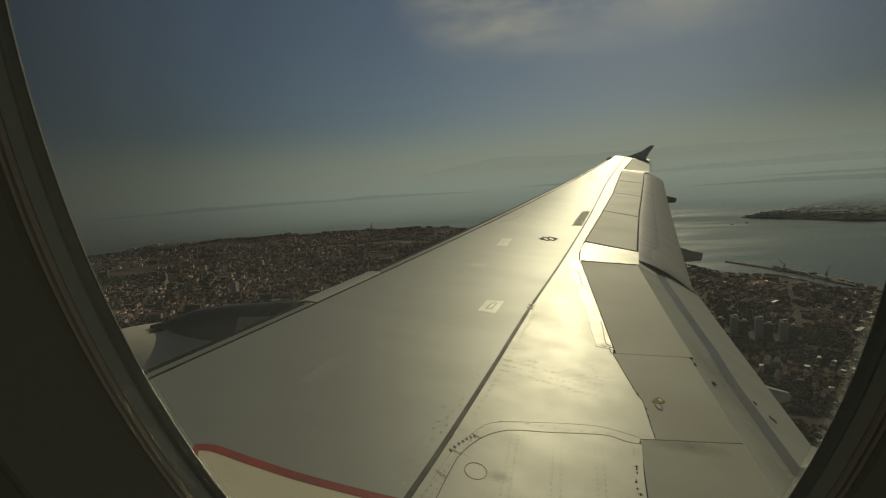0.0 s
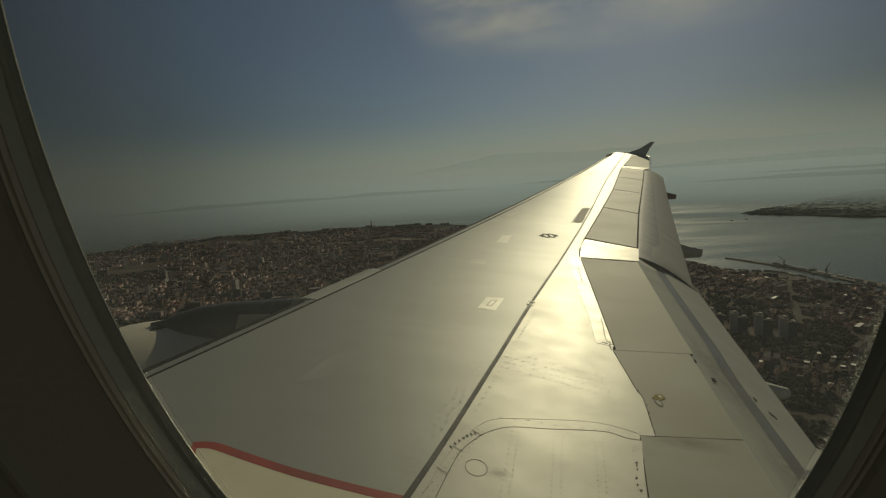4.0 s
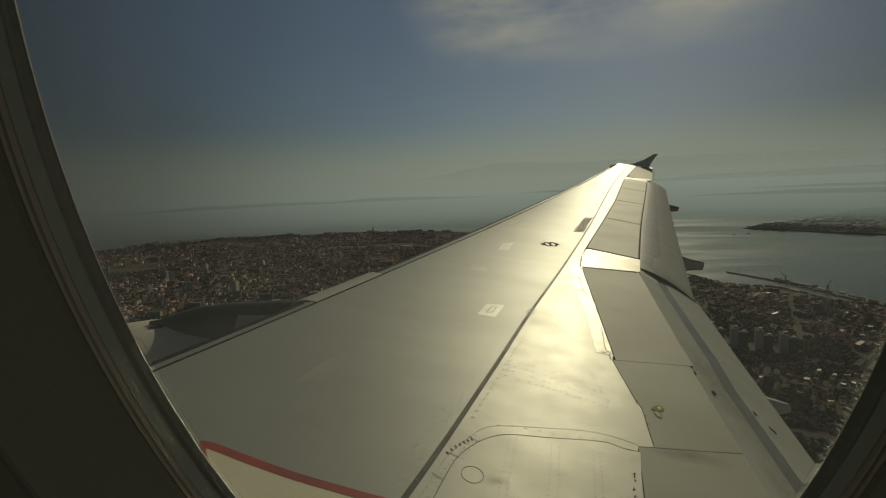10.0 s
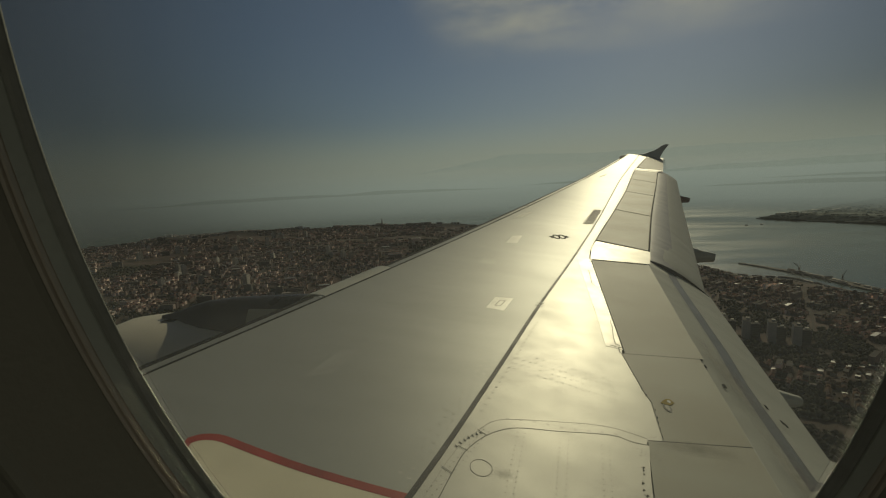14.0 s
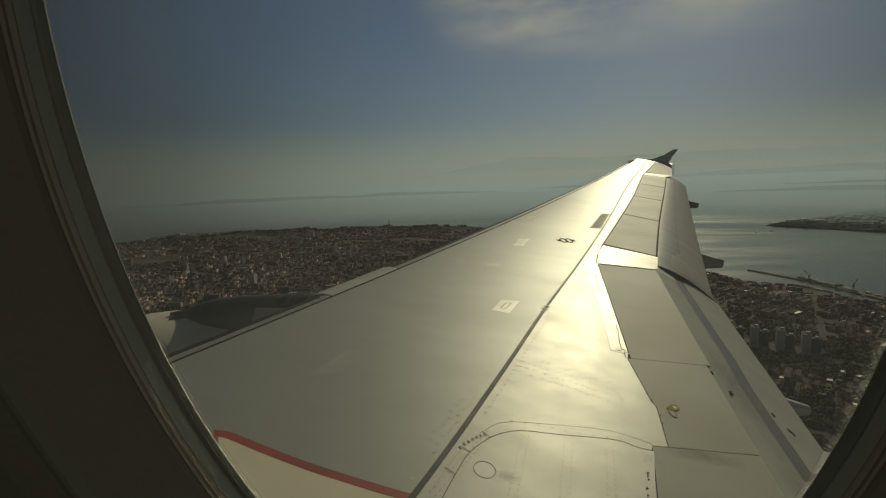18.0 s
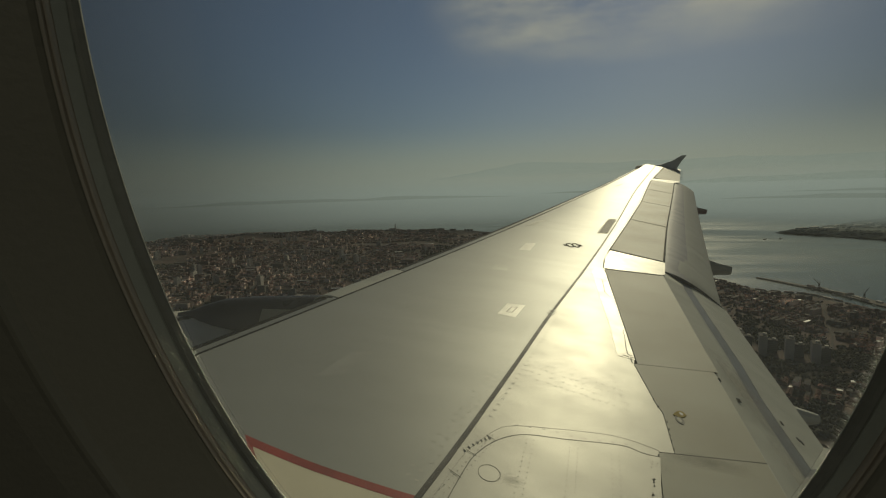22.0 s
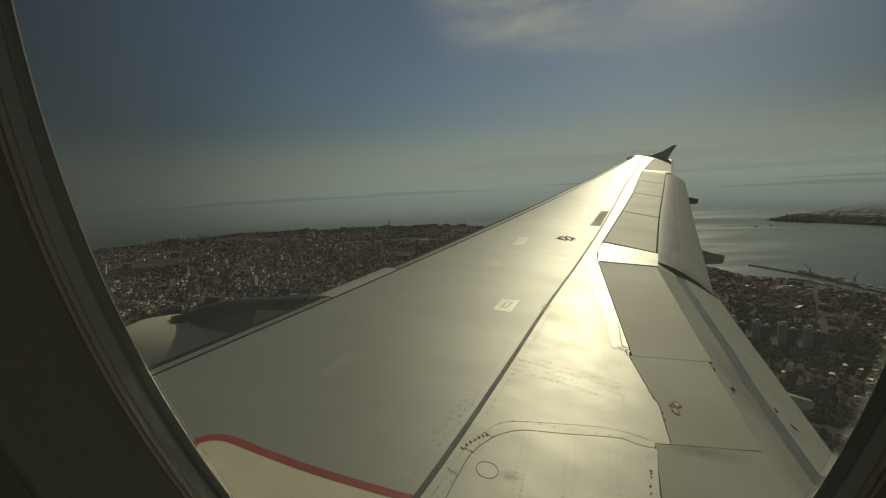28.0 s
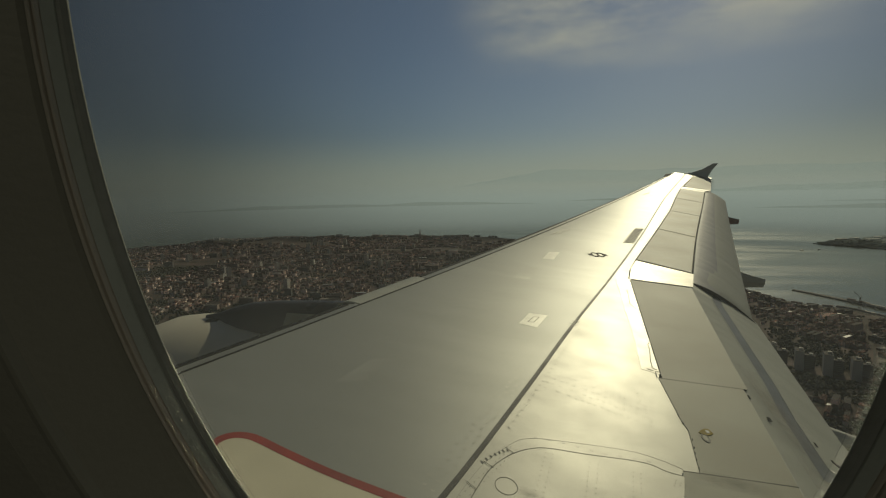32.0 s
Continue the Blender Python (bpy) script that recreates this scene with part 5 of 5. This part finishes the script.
def build_at(u, w, turn_, wide, deep, high, kind, cross=False):
    """One house at street-plan coordinates, its front along the street or across it."""
    wide, deep, high = wide * LOT[turn_] if wide > 16 or cross else wide, deep * LOT[turn_], high * (0.3 + 0.7 * LOT[turn_])
    x, y = bent(u, w, turn_)
    if not in_view(x, y) or on_road(x, y) or by_slabs(x, y) or 128 < shore(x) - y < 142 and x > 300:
        return
    x2, y2 = bent(u + 5, w, turn_)
    a = math.atan2(y2 - y, x2 - x) + (math.pi / 2 if cross else 0) + rng_.uniform(-0.03, 0.03)
    if x > 230 and math.hypot(x, y) < 1000 and len(near_sites) < 280:
        near_sites.append((x, y, a, wide, deep, high, kind))
    else:
        place_house(acc, "pale" if kind == "flat" and rng_.random() < 0.09 else kind, x, y, land_z(x, y) - 2, a, wide, deep, high + 2)


def block(u0, w0, lu, lw, turn_, far):
    """A block between four streets: terraces, loose houses, slabs, or open ground with trees."""
    dice = rng_.random()
    style = noise.noise(Vector((u0 * 0.0017, w0 * 0.0017, turn_ * 9)))
    h0 = rng_.uniform(6.5, 11) + 5 * max(0, style)
    roof_ = lambda: "flat" if rng_.random() < 0.22 + 0.5 * max(0, style) else "pitched"
    if dice < 0.56:
        n = rng_.randint(3, 4) if far else rng_.randint(5, 7)
        for side in (0, 1):
            for i in range(n):
                if rng_.random() < 0.10:
                    continue
                wide = lu / n
                build_at(u0 + wide * (i + 0.5), w0 + (5 * LOT[turn_] if side == 0 else lw - 5 * LOT[turn_]), turn_, wide * rng_.uniform(0.86, 1.0), rng_.uniform(8, 10.5), h0 * rng_.uniform(0.72, 1.25), roof_())
        for side in (0, 1):
            for i in range(1 if far else 2):
                build_at(u0 + (5 * LOT[turn_] if side == 0 else lu - 5 * LOT[turn_]), w0 + lw * (0.34 + 0.32 * i if not far else 0.5), turn_, rng_.uniform(10, 14), rng_.uniform(8, 10), h0 * rng_.uniform(0.7, 1.2), roof_(), True)
        trees_ = 3
    elif dice < 0.78:
        for i in range(3 if far else 4):
            for j in range(2 if far else 3):
                if rng_.random() < 0.8:
                    build_at(u0 + lu * (i + 0.5) / (3 if far else 4) + rng_.uniform(-3, 3), w0 + lw * (j + 0.5) / (2 if far else 3) + rng_.uniform(-2, 2), turn_, rng_.uniform(8, 15) * LOT[turn_], rng_.uniform(7, 10), rng_.uniform(4, 8), roof_(), rng_.random() < 0.3)
        trees_ = 9
    elif dice < 0.87:
        for i in range(2):
            build_at(u0 + lu * 0.5 + rng_.uniform(-6, 6), w0 + lw * (0.25 + 0.5 * i), turn_, rng_.uniform(34, 58), rng_.uniform(10, 13), rng_.uniform(11, 20), "flat")
        trees_ = 8
    else:
        if rng_.random() < 0.5:
            build_at(u0 + lu * 0.4, w0 + lw * 0.5, turn_, rng_.uniform(20, 44), rng_.uniform(14, 22), rng_.uniform(5, 9), "flat")
        trees_ = 15
    for i in range(trees_):
        yard_trees.append(bent(u0 + lu * rng_.uniform(0.1, 0.9), w0 + lw * rng_.uniform(0.22, 0.78), turn_))


site_rng = random.Random(21)
BLOCKS = []          # larger buildings among the houses: x, y, turn, width, depth, height
for k in range(400):
    if len(BLOCKS) >= 40:
        break
    right = k % 5 < 2
    x, y = (site_rng.uniform(280, 840), site_rng.uniform(620, 1330)) if right else (site_rng.uniform(-1700, -250), site_rng.uniform(1150, 2900))
    if y > shore(x) - 50 or abs(math.degrees(math.atan2(x, y)) + 4) > 50 or any(math.hypot(x - b[0], y - b[1]) < 60 for b in BLOCKS) or on_road(x, y):
        continue
    if 370 < x < 600 and 640 < y < 830:
        continue
    BLOCKS.append((x, y, district(x) + site_rng.choice((0, math.pi / 2)), site_rng.uniform(13, 24) if right else site_rng.uniform(20, 40), site_rng.uniform(7, 9) if right else site_rng.uniform(10, 14), site_rng.uniform(9, 14) if right else site_rng.uniform(14, 24)))

for turn_ in (0.62, 0.10, 0.35):
    w0 = -1200.0
    while w0 < 4300:
        lw = rng_.uniform(34, 52) * LOT[turn_]
        u0 = -3600.0 + rng_.uniform(0, 40)
        while u0 < 3200:
            lu = rng_.uniform(55, 105) * LOT[turn_]
            cx, cy = bent(u0 + lu / 2, w0 + lw / 2, turn_)
            if district(cx) == turn_ and in_view(cx, cy, 50) and not wooded(cx, cy):
                block(u0, w0, lu, lw, turn_, math.hypot(cx, cy) > 1750)
            u0 += lu + rng_.choice((7, 8, 8, 14)) * LOT[turn_]
        w0 += lw + rng_.choice((6, 7, 8, 13)) * LOT[turn_]
distant = thing("distant_houses", "dense brown and white town houses spread over the hills", "town", kind="stuff")
mesh_object("walls", *acc["wall"], M_HOUSE, distant)
mesh_object("pitched_roofs", *acc["roof"], M_ROOF, distant)
mesh_object("flat_roofs", *acc["flat"], M_FLATROOF, distant)
mesh_object("glint_roofs", *acc["pale"], M_GLINT_ROOF, distant)

# nearer houses, each a thing of its own
protos = []
for i in range(10):
    kind = "flat" if i % 3 == 0 else "pitched"
    ob = thing("house", ("flat-roofed pale town house in a terraced row" if kind == "flat" else "dull rendered town house with a brown clay-tiled roof"), "house", group="houses below the wing")
    wv, wf, rv, rf = house_mesh(kind)
    mw = material("house_wall_paint", ((0.34, 0.27, 0.24), (0.26, 0.20, 0.18), (0.62, 0.57, 0.50), (0.30, 0.22, 0.17), (0.22, 0.18, 0.17))[i % 5], 0.85, 0, 0.4, 0.15, 3, 0.0, spec=0.1)
    mr_ = M_GLINT_ROOF if i == 6 else M_FLATROOF if kind == "flat" else material("house_roof_tiles", (0.062 + 0.008 * i, 0.040 + 0.003 * i, 0.034), 0.9, 0, 0.4, 0.2, 3, 0.0, spec=0.1)
    mesh_object("wall", wv, wf, mw, ob)
    mesh_object("roof", rv, rf, mr_, ob)
    protos.append((kind, ob))
used = set()
for i, (x, y, a, w, d, h, kind) in enumerate(near_sites):
    opts = [o for k, o in protos if k == kind]
    ob = opts[(i * 7 + i // 3) % len(opts)]
    m = Matrix.Translation((x, y, land_z(x, y) - 2)) @ Matrix.Rotation(a, 4, "Z") @ Matrix.Diagonal((w, d, h + 2, 1))
    if ob.name in used:
        copy_thing(ob, m @ Matrix.Diagonal((1 / ob.scale[0], 1 / ob.scale[1], 1 / ob.scale[2], 1)))
    else:
        used.add(ob.name)
        ob.matrix_basis = m


# slab blocks of flats
def flats(x, y, a, w, d, h, label, mat=None, rows=True):
    ob = thing("apartment_building", label, "apartment building", Matrix.Translation((x, y, land_z(x, y) - 1)) @ Matrix.Rotation(a, 4, "Z"), group="tall blocks of flats")
    wv, wf, rv, rf = house_mesh("flat")
    mesh_object("wall", [(p[0] * w, p[1] * d, p[2] * h) for p in wv], wf, mat or M_BLOCK, ob)
    mesh_object("roof", [(p[0] * w * 1.02, p[1] * d * 1.04, h + 0.4 + 0.0 * p[2]) for p in rv], rf, M_FLATROOF, ob)
    mesh_object("lift_house", [(p[0] * 5 + w * 0.15, p[1] * 5, h + p[2] * 3) for p in wv + rv], wf + [(8, 9, 10, 11)], M_BLOCK, ob)
    floors = int(h / 3.0) if rows else 0
    for k in range(floors):
        z = 1.6 + 3.0 * k
        for sgn in (-1, 1):
            yy = sgn * (d / 2 + 0.12)
            mesh_object("window_row", [(-w * 0.46, yy, z), (w * 0.46, yy, z), (w * 0.46, yy, z + 1.4), (-w * 0.46, yy, z + 1.4), (-w * 0.46, yy - sgn * 0.2, z), (w * 0.46, yy - sgn * 0.2, z), (w * 0.46, yy - sgn * 0.2, z + 1.4), (-w * 0.46, yy - sgn * 0.2, z + 1.4)], [(0, 1, 2, 3), (3, 2, 6, 7), (0, 4, 5, 1)], M_WINDOWS, ob)
    return ob


M_GREYBLOCK = material("concrete_and_slab_shade", (0.15, 0.14, 0.13), 0.85, 0, 0.05, 0.12, 0.8, 0.0, spec=0.1)
M_BLOCK = material("block_render", (0.70, 0.66, 0.60), 0.85, 0, 0.05, 0.12, 0.8, 0.0, spec=0.1)
# pale slabs and darker blocks paint the row's bright ends and shaded sides
for i, (x, y) in enumerate(SLABS):
    flats(x + 4, y + 8, -0.45, 11, 20, 33 - 2 * (i % 2), "pale grey slab of flats, its narrow end on the road", rows=False)
    flats(x + 22, y + 16, -0.45, 15, 9, 21, "dark lower block standing in for the slabs' shaded sides", M_GREYBLOCK)
M_OCHRE = material("ochre_render", (0.34, 0.27, 0.21), 0.85, 0, 0.05, 0.12, 0.8, 0.0, spec=0.1)
for i, (x, y, a, w, d, h) in enumerate(BLOCKS):
    mat, says = ((M_BLOCK, "pale rendered block of flats among houses"), (M_GREYBLOCK, "grey concrete block of flats among houses"), (M_OCHRE, "ochre rendered block of flats among houses"))[i % 3]
    flats(x, y, a, w, d, h, says, mat)
for i in range(12):
    x, y = -1100 + 60 * i + rng_.uniform(-30, 30), 1650 + rng_.uniform(-320, 320)
    flats(x, y, rng_.uniform(0, 3), 15, 15, rng_.uniform(24, 38), "tall pale tower block in the town")
for i in range(16):
    az, r = radians(rng_.uniform(-40, -20)), rng_.uniform(2300, 2950)
    x, y = r * math.sin(az), r * math.cos(az)
    if y < shore(x) - 80:
        flats(x, y, rng_.uniform(0, 3), rng_.uniform(14, 24), 14, rng_.uniform(26, 42), "distant pale tower block on the ridge")

# a church tower on the far ridge
church = thing("church_tower", "slim dark church tower on the far ridge", "tower", Matrix.Translation((-640, 3290, land_z(-640, 3290) - 1)))
wv, wf, rv, rf = house_mesh("flat")
mesh_object("shaft", [(p[0] * 12, p[1] * 12, p[2] * 42) for p in wv + rv], wf + [(8, 9, 10, 11)], M_HOUSE, church)
mesh_object("nave", [(p[0] * 40 - 24, p[1] * 16, p[2] * 18) for p in wv + rv], wf + [(8, 9, 10, 11)], M_HOUSE, church)
mesh_object("spire", [(-5, -5, 42), (5, -5, 42), (5, 5, 42), (-5, 5, 42), (0, 0, 58)], [(0, 1, 4), (1, 2, 4), (2, 3, 4), (3, 0, 4)], M_ROOF, church)

# trees: clumps of leaves over the wooded parts
v, f = [], []


def clump(x, y, hh, ww, z0=None):
    """One tree crown of loose, uneven leaf masses."""
    z0 = land_z(x, y) if z0 is None else z0
    n = len(v)
    lean = rng_.uniform(0, 6.28)
    for lay, (kr, kz) in enumerate(((0.6, 0.15), (1.0, 0.5), (0.65, 0.85))):
        for i in range(6):
            a = math.pi * (i / 3 + lay / 6) + lean
            q = kr * rng_.uniform(0.55, 1.35)
            v.append((x + ww * q * math.cos(a), y + ww * q * math.sin(a), z0 + hh * kz * rng_.uniform(0.8, 1.2)))
    v.append((x + rng_.uniform(-1, 1), y + rng_.uniform(-1, 1), z0 + hh * rng_.uniform(0.9, 1.15)))
    for lay in range(2):
        for i in range(6):
            b = n + lay * 6
            f.extend([(b + i, b + (i + 1) % 6, b + 6 + i), (b + (i + 1) % 6, b + 6 + (i + 1) % 6, b + 6 + i)])
    f.extend([(n + 12 + i, n + 12 + (i + 1) % 6, n + 18) for i in range(6)])


for gx in range(-380, 300):
    for gy in range(64, 500):
        x, y = gx * 4.5 + rng_.uniform(-3, 3), gy * 4.5 + rng_.uniform(-3, 3)
        r = math.hypot(x, y)
        if r > 2300 or y > shore(x) - (170 if x > 300 else 60) or abs(math.degrees(math.atan2(x, y)) + 4) > 54 or not wooded(x, y) or on_road(x, y):
            continue
        if rng_.random() < (0.78 if r > 1000 else 0.06) or by_slabs(x, y):
            continue
        size = rng_.choice((0.5, 0.6, 0.8, 0.8, 1.0, 1.2)) * (0.75 if x > 150 else 1.0)
        clump(x, y, 7.5 * size * rng_.uniform(0.8, 1.2), 4.4 * size)
for x, y in yard_trees:
    if in_view(x, y, 40) and not on_road(x, y) and math.hypot(x, y) < 2600 and not by_slabs(x, y):
        size = rng_.uniform(0.5, 1.2) * LOT[district(x)]
        clump(x, y, 7.0 * size, 3.4 * size)
tagged(mesh_object("woodland", v, f, M_LEAF), "dark green trees in parks and between the houses", "trees", kind="stuff")
v, f = [], []
for i in range(700):
    x = 1600 + 1300 * rng_.random() ** 1.3
    y = point_near(x) + (point_far(x) - point_near(x)) * rng_.uniform(0.06, 0.9)
    size = rng_.uniform(0.8, 1.9)
    clump(x, y, 3.5 * size, 9 * size, head_z(x, y))
tagged(mesh_object("headland_trees", v, f, M_HAZY_POINT), "woods on the low point across the water, paled for haze", "trees", kind="stuff")


# roads
def road(points, width, name="road"):
    pts = smooth_line(points, 10)
    vv, ff = [], []
    for i, (x, y) in enumerate(pts):
        a, b = pts[max(i - 1, 0)], pts[min(i + 1, len(pts) - 1)]
        d = math.hypot(b[0] - a[0], b[1] - a[1])
        nx, ny = -(b[1] - a[1]) / d * width / 2, (b[0] - a[0]) / d * width / 2
        z = max(land_z(x + q * nx, y + q * ny) for q in (-1, 0, 1)) + 1.2
        vv += [(x + nx, y + ny, z), (x - nx, y - ny, z)]
    ff = [(2 * i, 2 * i + 1, 2 * i + 3, 2 * i + 2) for i in range(len(pts) - 1)]
    return tagged(mesh_object(name, vv, ff, M_ROAD), "pale asphalt road winding through the town", "road", kind="structure")


for line, width in ROADS:
    road(line, width)

# the outer mole, the dock basin behind it and the inner quay along the shore
QUAY = [(814, 1473), (846, 1393), (873, 1314), (892, 1245), (908, 1110), (950, 950), (1040, 790)]
INNER = [(690, 1440), (724, 1300), (806, 1246), (834, 1180), (850, 1056), (984, 838), (1180, 610)]


def strip(name, line, inner, outer, low, high, mat, label):
    """A raised strip of ground along a line, with upright sides; its widths grow along the way."""
    vv, ff = [], []
    for i, (x, y) in enumerate(line):
        a, b = line[max(i - 1, 0)], line[min(i + 1, len(line) - 1)]
        d = math.hypot(b[0] - a[0], b[1] - a[1])
        nx, ny = -(b[1] - a[1]) / d, (b[0] - a[0]) / d
        k = i / (len(line) - 1)
        o, q = outer[0] + (outer[1] - outer[0]) * k, inner[0] + (inner[1] - inner[0]) * k
        wob = 1.5 * noise.noise(Vector((i * 0.7, 3, 1)))
        for e, z in ((o + wob, low), (o + wob, high), (-q, high), (-q, low)):
            vv.append((x + nx * e, y + ny * e, z))
    for i in range(len(line) - 1):
        for j in range(3):
            ff.append((4 * i + j, 4 * i + 4 + j, 4 * i + 5 + j, 4 * i + 1 + j))
    ff += [(0, 1, 2, 3), tuple(4 * len(line) - 1 - j for j in range(4))]
    return tagged(mesh_object(name, vv, ff, mat), label, name, kind="structure")


pts = smooth_line(QUAY, 8)
shore_pts = smooth_line(INNER, 8)
strip("quay", pts, (4.5, 8), (4, 34), SEA - 4, SEA + 3, M_QUAY, "long concrete mole that shelters the dock basin")
strip("quay", shore_pts, (16, 24), (3, 5), SEA - 4, SEA + 3.8, M_QUAY, "broad concrete quay between the town and the docks")
strip("railway", shore_pts, (11, 16), (-8, -12), SEA + 3.7, SEA + 4.2, M_ROAD, "pale strip of dockside rails along the quay")


def shed(x, y, a, w, d, h, z=SEA + 3):
    ob = thing("dock_shed", "long low pale dock shed on the quay", "shed", Matrix.Translation((x, y, z)) @ Matrix.Rotation(a, 4, "Z"), group="sheds along the quay")
    wv, wf, rv, rf = house_mesh("pitched")
    mesh_object("wall", [(p[0] * w, p[1] * d, p[2] * h) for p in wv], wf, M_BLOCK, ob)
    mesh_object("roof", [(p[0] * w, p[1] * d, p[2] * h) for p in rv], rf, M_ROOF if w % 1 > 0.6 else M_FLATROOF if w % 1 > 0.3 else M_BLOCK, ob)


def beside(line, k, out_):
    """A place beside a line at the share k of its length, out_ metres to its seaward side, and the line's bearing."""
    i = min(len(line) - 2, int(k * (len(line) - 1)))
    (x, y), (x2, y2) = line[i], line[i + 1]
    d = math.hypot(x2 - x, y2 - y)
    f_ = k * (len(line) - 1) - i
    return x + (x2 - x) * f_ - (y2 - y) / d * out_, y + (y2 - y) * f_ + (x2 - x) / d * out_, math.atan2(y2 - y, x2 - x)


for i in range(22):
    k = 0.30 + 0.66 * i / 21
    x, y, a = beside(pts, k, rng_.uniform(0, 2 + 24 * k))
    shed(x, y, a + rng_.choice((0, 0, 0, 1.57)), rng_.uniform(9, 22), rng_.uniform(5, 8), rng_.uniform(2.5, 5))
for i in range(20):
    x, y, a = beside(shore_pts, 0.03 + 0.92 * i / 19, -rng_.uniform(1, 4))
    shed(x, y, a, rng_.uniform(12, 26), rng_.uniform(5, 7), rng_.uniform(2.5, 4), SEA + 3.8)


def boat(x, y, a, length, pale):
    """A small working boat: a pointed hull and a wheelhouse."""
    ob = thing("harbour_boat", "small white boat moored in the dock basin" if pale else "small dark boat out on the water", "boat", Matrix.Translation((x, y, SEA)) @ Matrix.Rotation(a, 4, "Z"), group="boats in the harbour")
    L, B = length / 2, length * 0.14
    hull_ = [(-L, -B, 0), (L * 0.5, -B, 0), (L, 0, 0), (L * 0.5, B, 0), (-L, B, 0)]
    mesh_object("hull", [(p[0], p[1] * 0.8, -0.4) for p in hull_] + [(p[0] * 1.04, p[1], 1.6 + (0.6 if p[0] > 0 else 0)) for p in hull_], [(i, (i + 1) % 5, 5 + (i + 1) % 5, 5 + i) for i in range(5)] + [(5, 6, 7, 8, 9)], M_SHIPTOP if pale else M_HULL, ob)
    wv, wf, rv, rf = house_mesh("flat")
    mesh_object("wheelhouse", [(p[0] * L * 0.6 - L * 0.4, p[1] * B * 1.2, 1.5 + p[2] * 2.2) for p in wv + rv], wf + [(8, 9, 10, 11)], M_SHIPTOP, ob)


for i in range(9):
    x, y, a = beside(pts, 0.35 + 0.07 * i, -rng_.uniform(12, 16))
    boat(x, y, a, rng_.uniform(8, 16), i % 3 > 0)
boat(1358, 2413, 0.4, 22, False)
boat(1440, 2430, 0.2, 16, True)


def crane(x, y, a):
    ob = thing("dock_crane", "dark steel dock crane with a raised jib", "crane", Matrix.Translation((x, y, SEA + 3)) @ Matrix.Rotation(a, 4, "Z") @ Matrix.Scale(0.6, 4), group="cranes on the quay")
    for sx in (-4, 4):
        for sy in (-4, 4):
            rod("leg", (sx, sy, 0), (sx * 0.5, sy * 0.5, 18), 0.8, M_STEEL, ob)
    rod("cab", (0, 0, 17), (0, 0, 26), 3.0, M_STEEL, ob, 8)
    rod("jib", (0, 0, 24), (22, 0, 46), 1.0, M_STEEL, ob)
    rod("stay", (-3, 0, 32), (22, 0, 46), 0.4, M_STEEL, ob)
    rod("mast", (-3, 0, 22), (-3, 0, 33), 0.7, M_STEEL, ob)


for k, out_, a in ((0.58, 3, 0.4), (0.80, 10, 1.0), (0.83, 16, 1.3), (0.36, 0, 2.4)):
    x, y, _ = beside(pts, k, out_)
    crane(x, y, a)


# a cargo ship out on the water
def ship(x, y, a, length):
    ob = thing("cargo_ship", "dark cargo ship at anchor on the water", "ship", Matrix.Translation((x, y, SEA)) @ Matrix.Rotation(a, 4, "Z"), group="ships on the water")
    L, B, D = length / 2, length * 0.075, length * 0.05
    v = [(-L, -B, 0), (L * 0.8, -B, 0), (L * 0.97, 0, 0), (L * 0.8, B, 0), (-L, B, 0), (-L, -B, D), (L * 0.85, -B, D), (L * 1.03, 0, D * 1.3), (L * 0.85, B, D), (-L, B, D)]
    mesh_object("hull", v, [(i, (i + 1) % 5, 5 + (i + 1) % 5, 5 + i) for i in range(5)] + [(5, 6, 7, 8, 9)], M_HULL, ob)
    wv, wf, rv, rf = house_mesh("flat")
    mesh_object("bridge_house", [(p[0] * length * 0.08 - L * 0.8, p[1] * B * 1.7, D + p[2] * length * 0.09) for p in wv + rv], wf + [(8, 9, 10, 11)], M_SHIPTOP, ob)
    mesh_object("hold", [(p[0] * length * 0.55, p[1] * B * 1.4, D + p[2] * length * 0.025) for p in wv + rv], wf + [(8, 9, 10, 11)], M_HULL, ob)
    rod("funnel", (-L * 0.88, 0, D), (-L * 0.88, 0, D + length * 0.12), length * 0.012, M_HULL, ob, 8)


ship(400, 4560, 0.1, 110)
ship(120, 4300, 2.8, 40)
for x, y, a, w in ((1760, 2790, 0.3, 60), (1850, 2830, 0.35, 46), (1905, 2780, 0.2, 70), (2010, 2900, 0.5, 52), (2120, 2880, 0.4, 80), (2260, 2990, 0.5, 60)):
    shed(x, y, a, w, 22, 9, head_z(x, y))
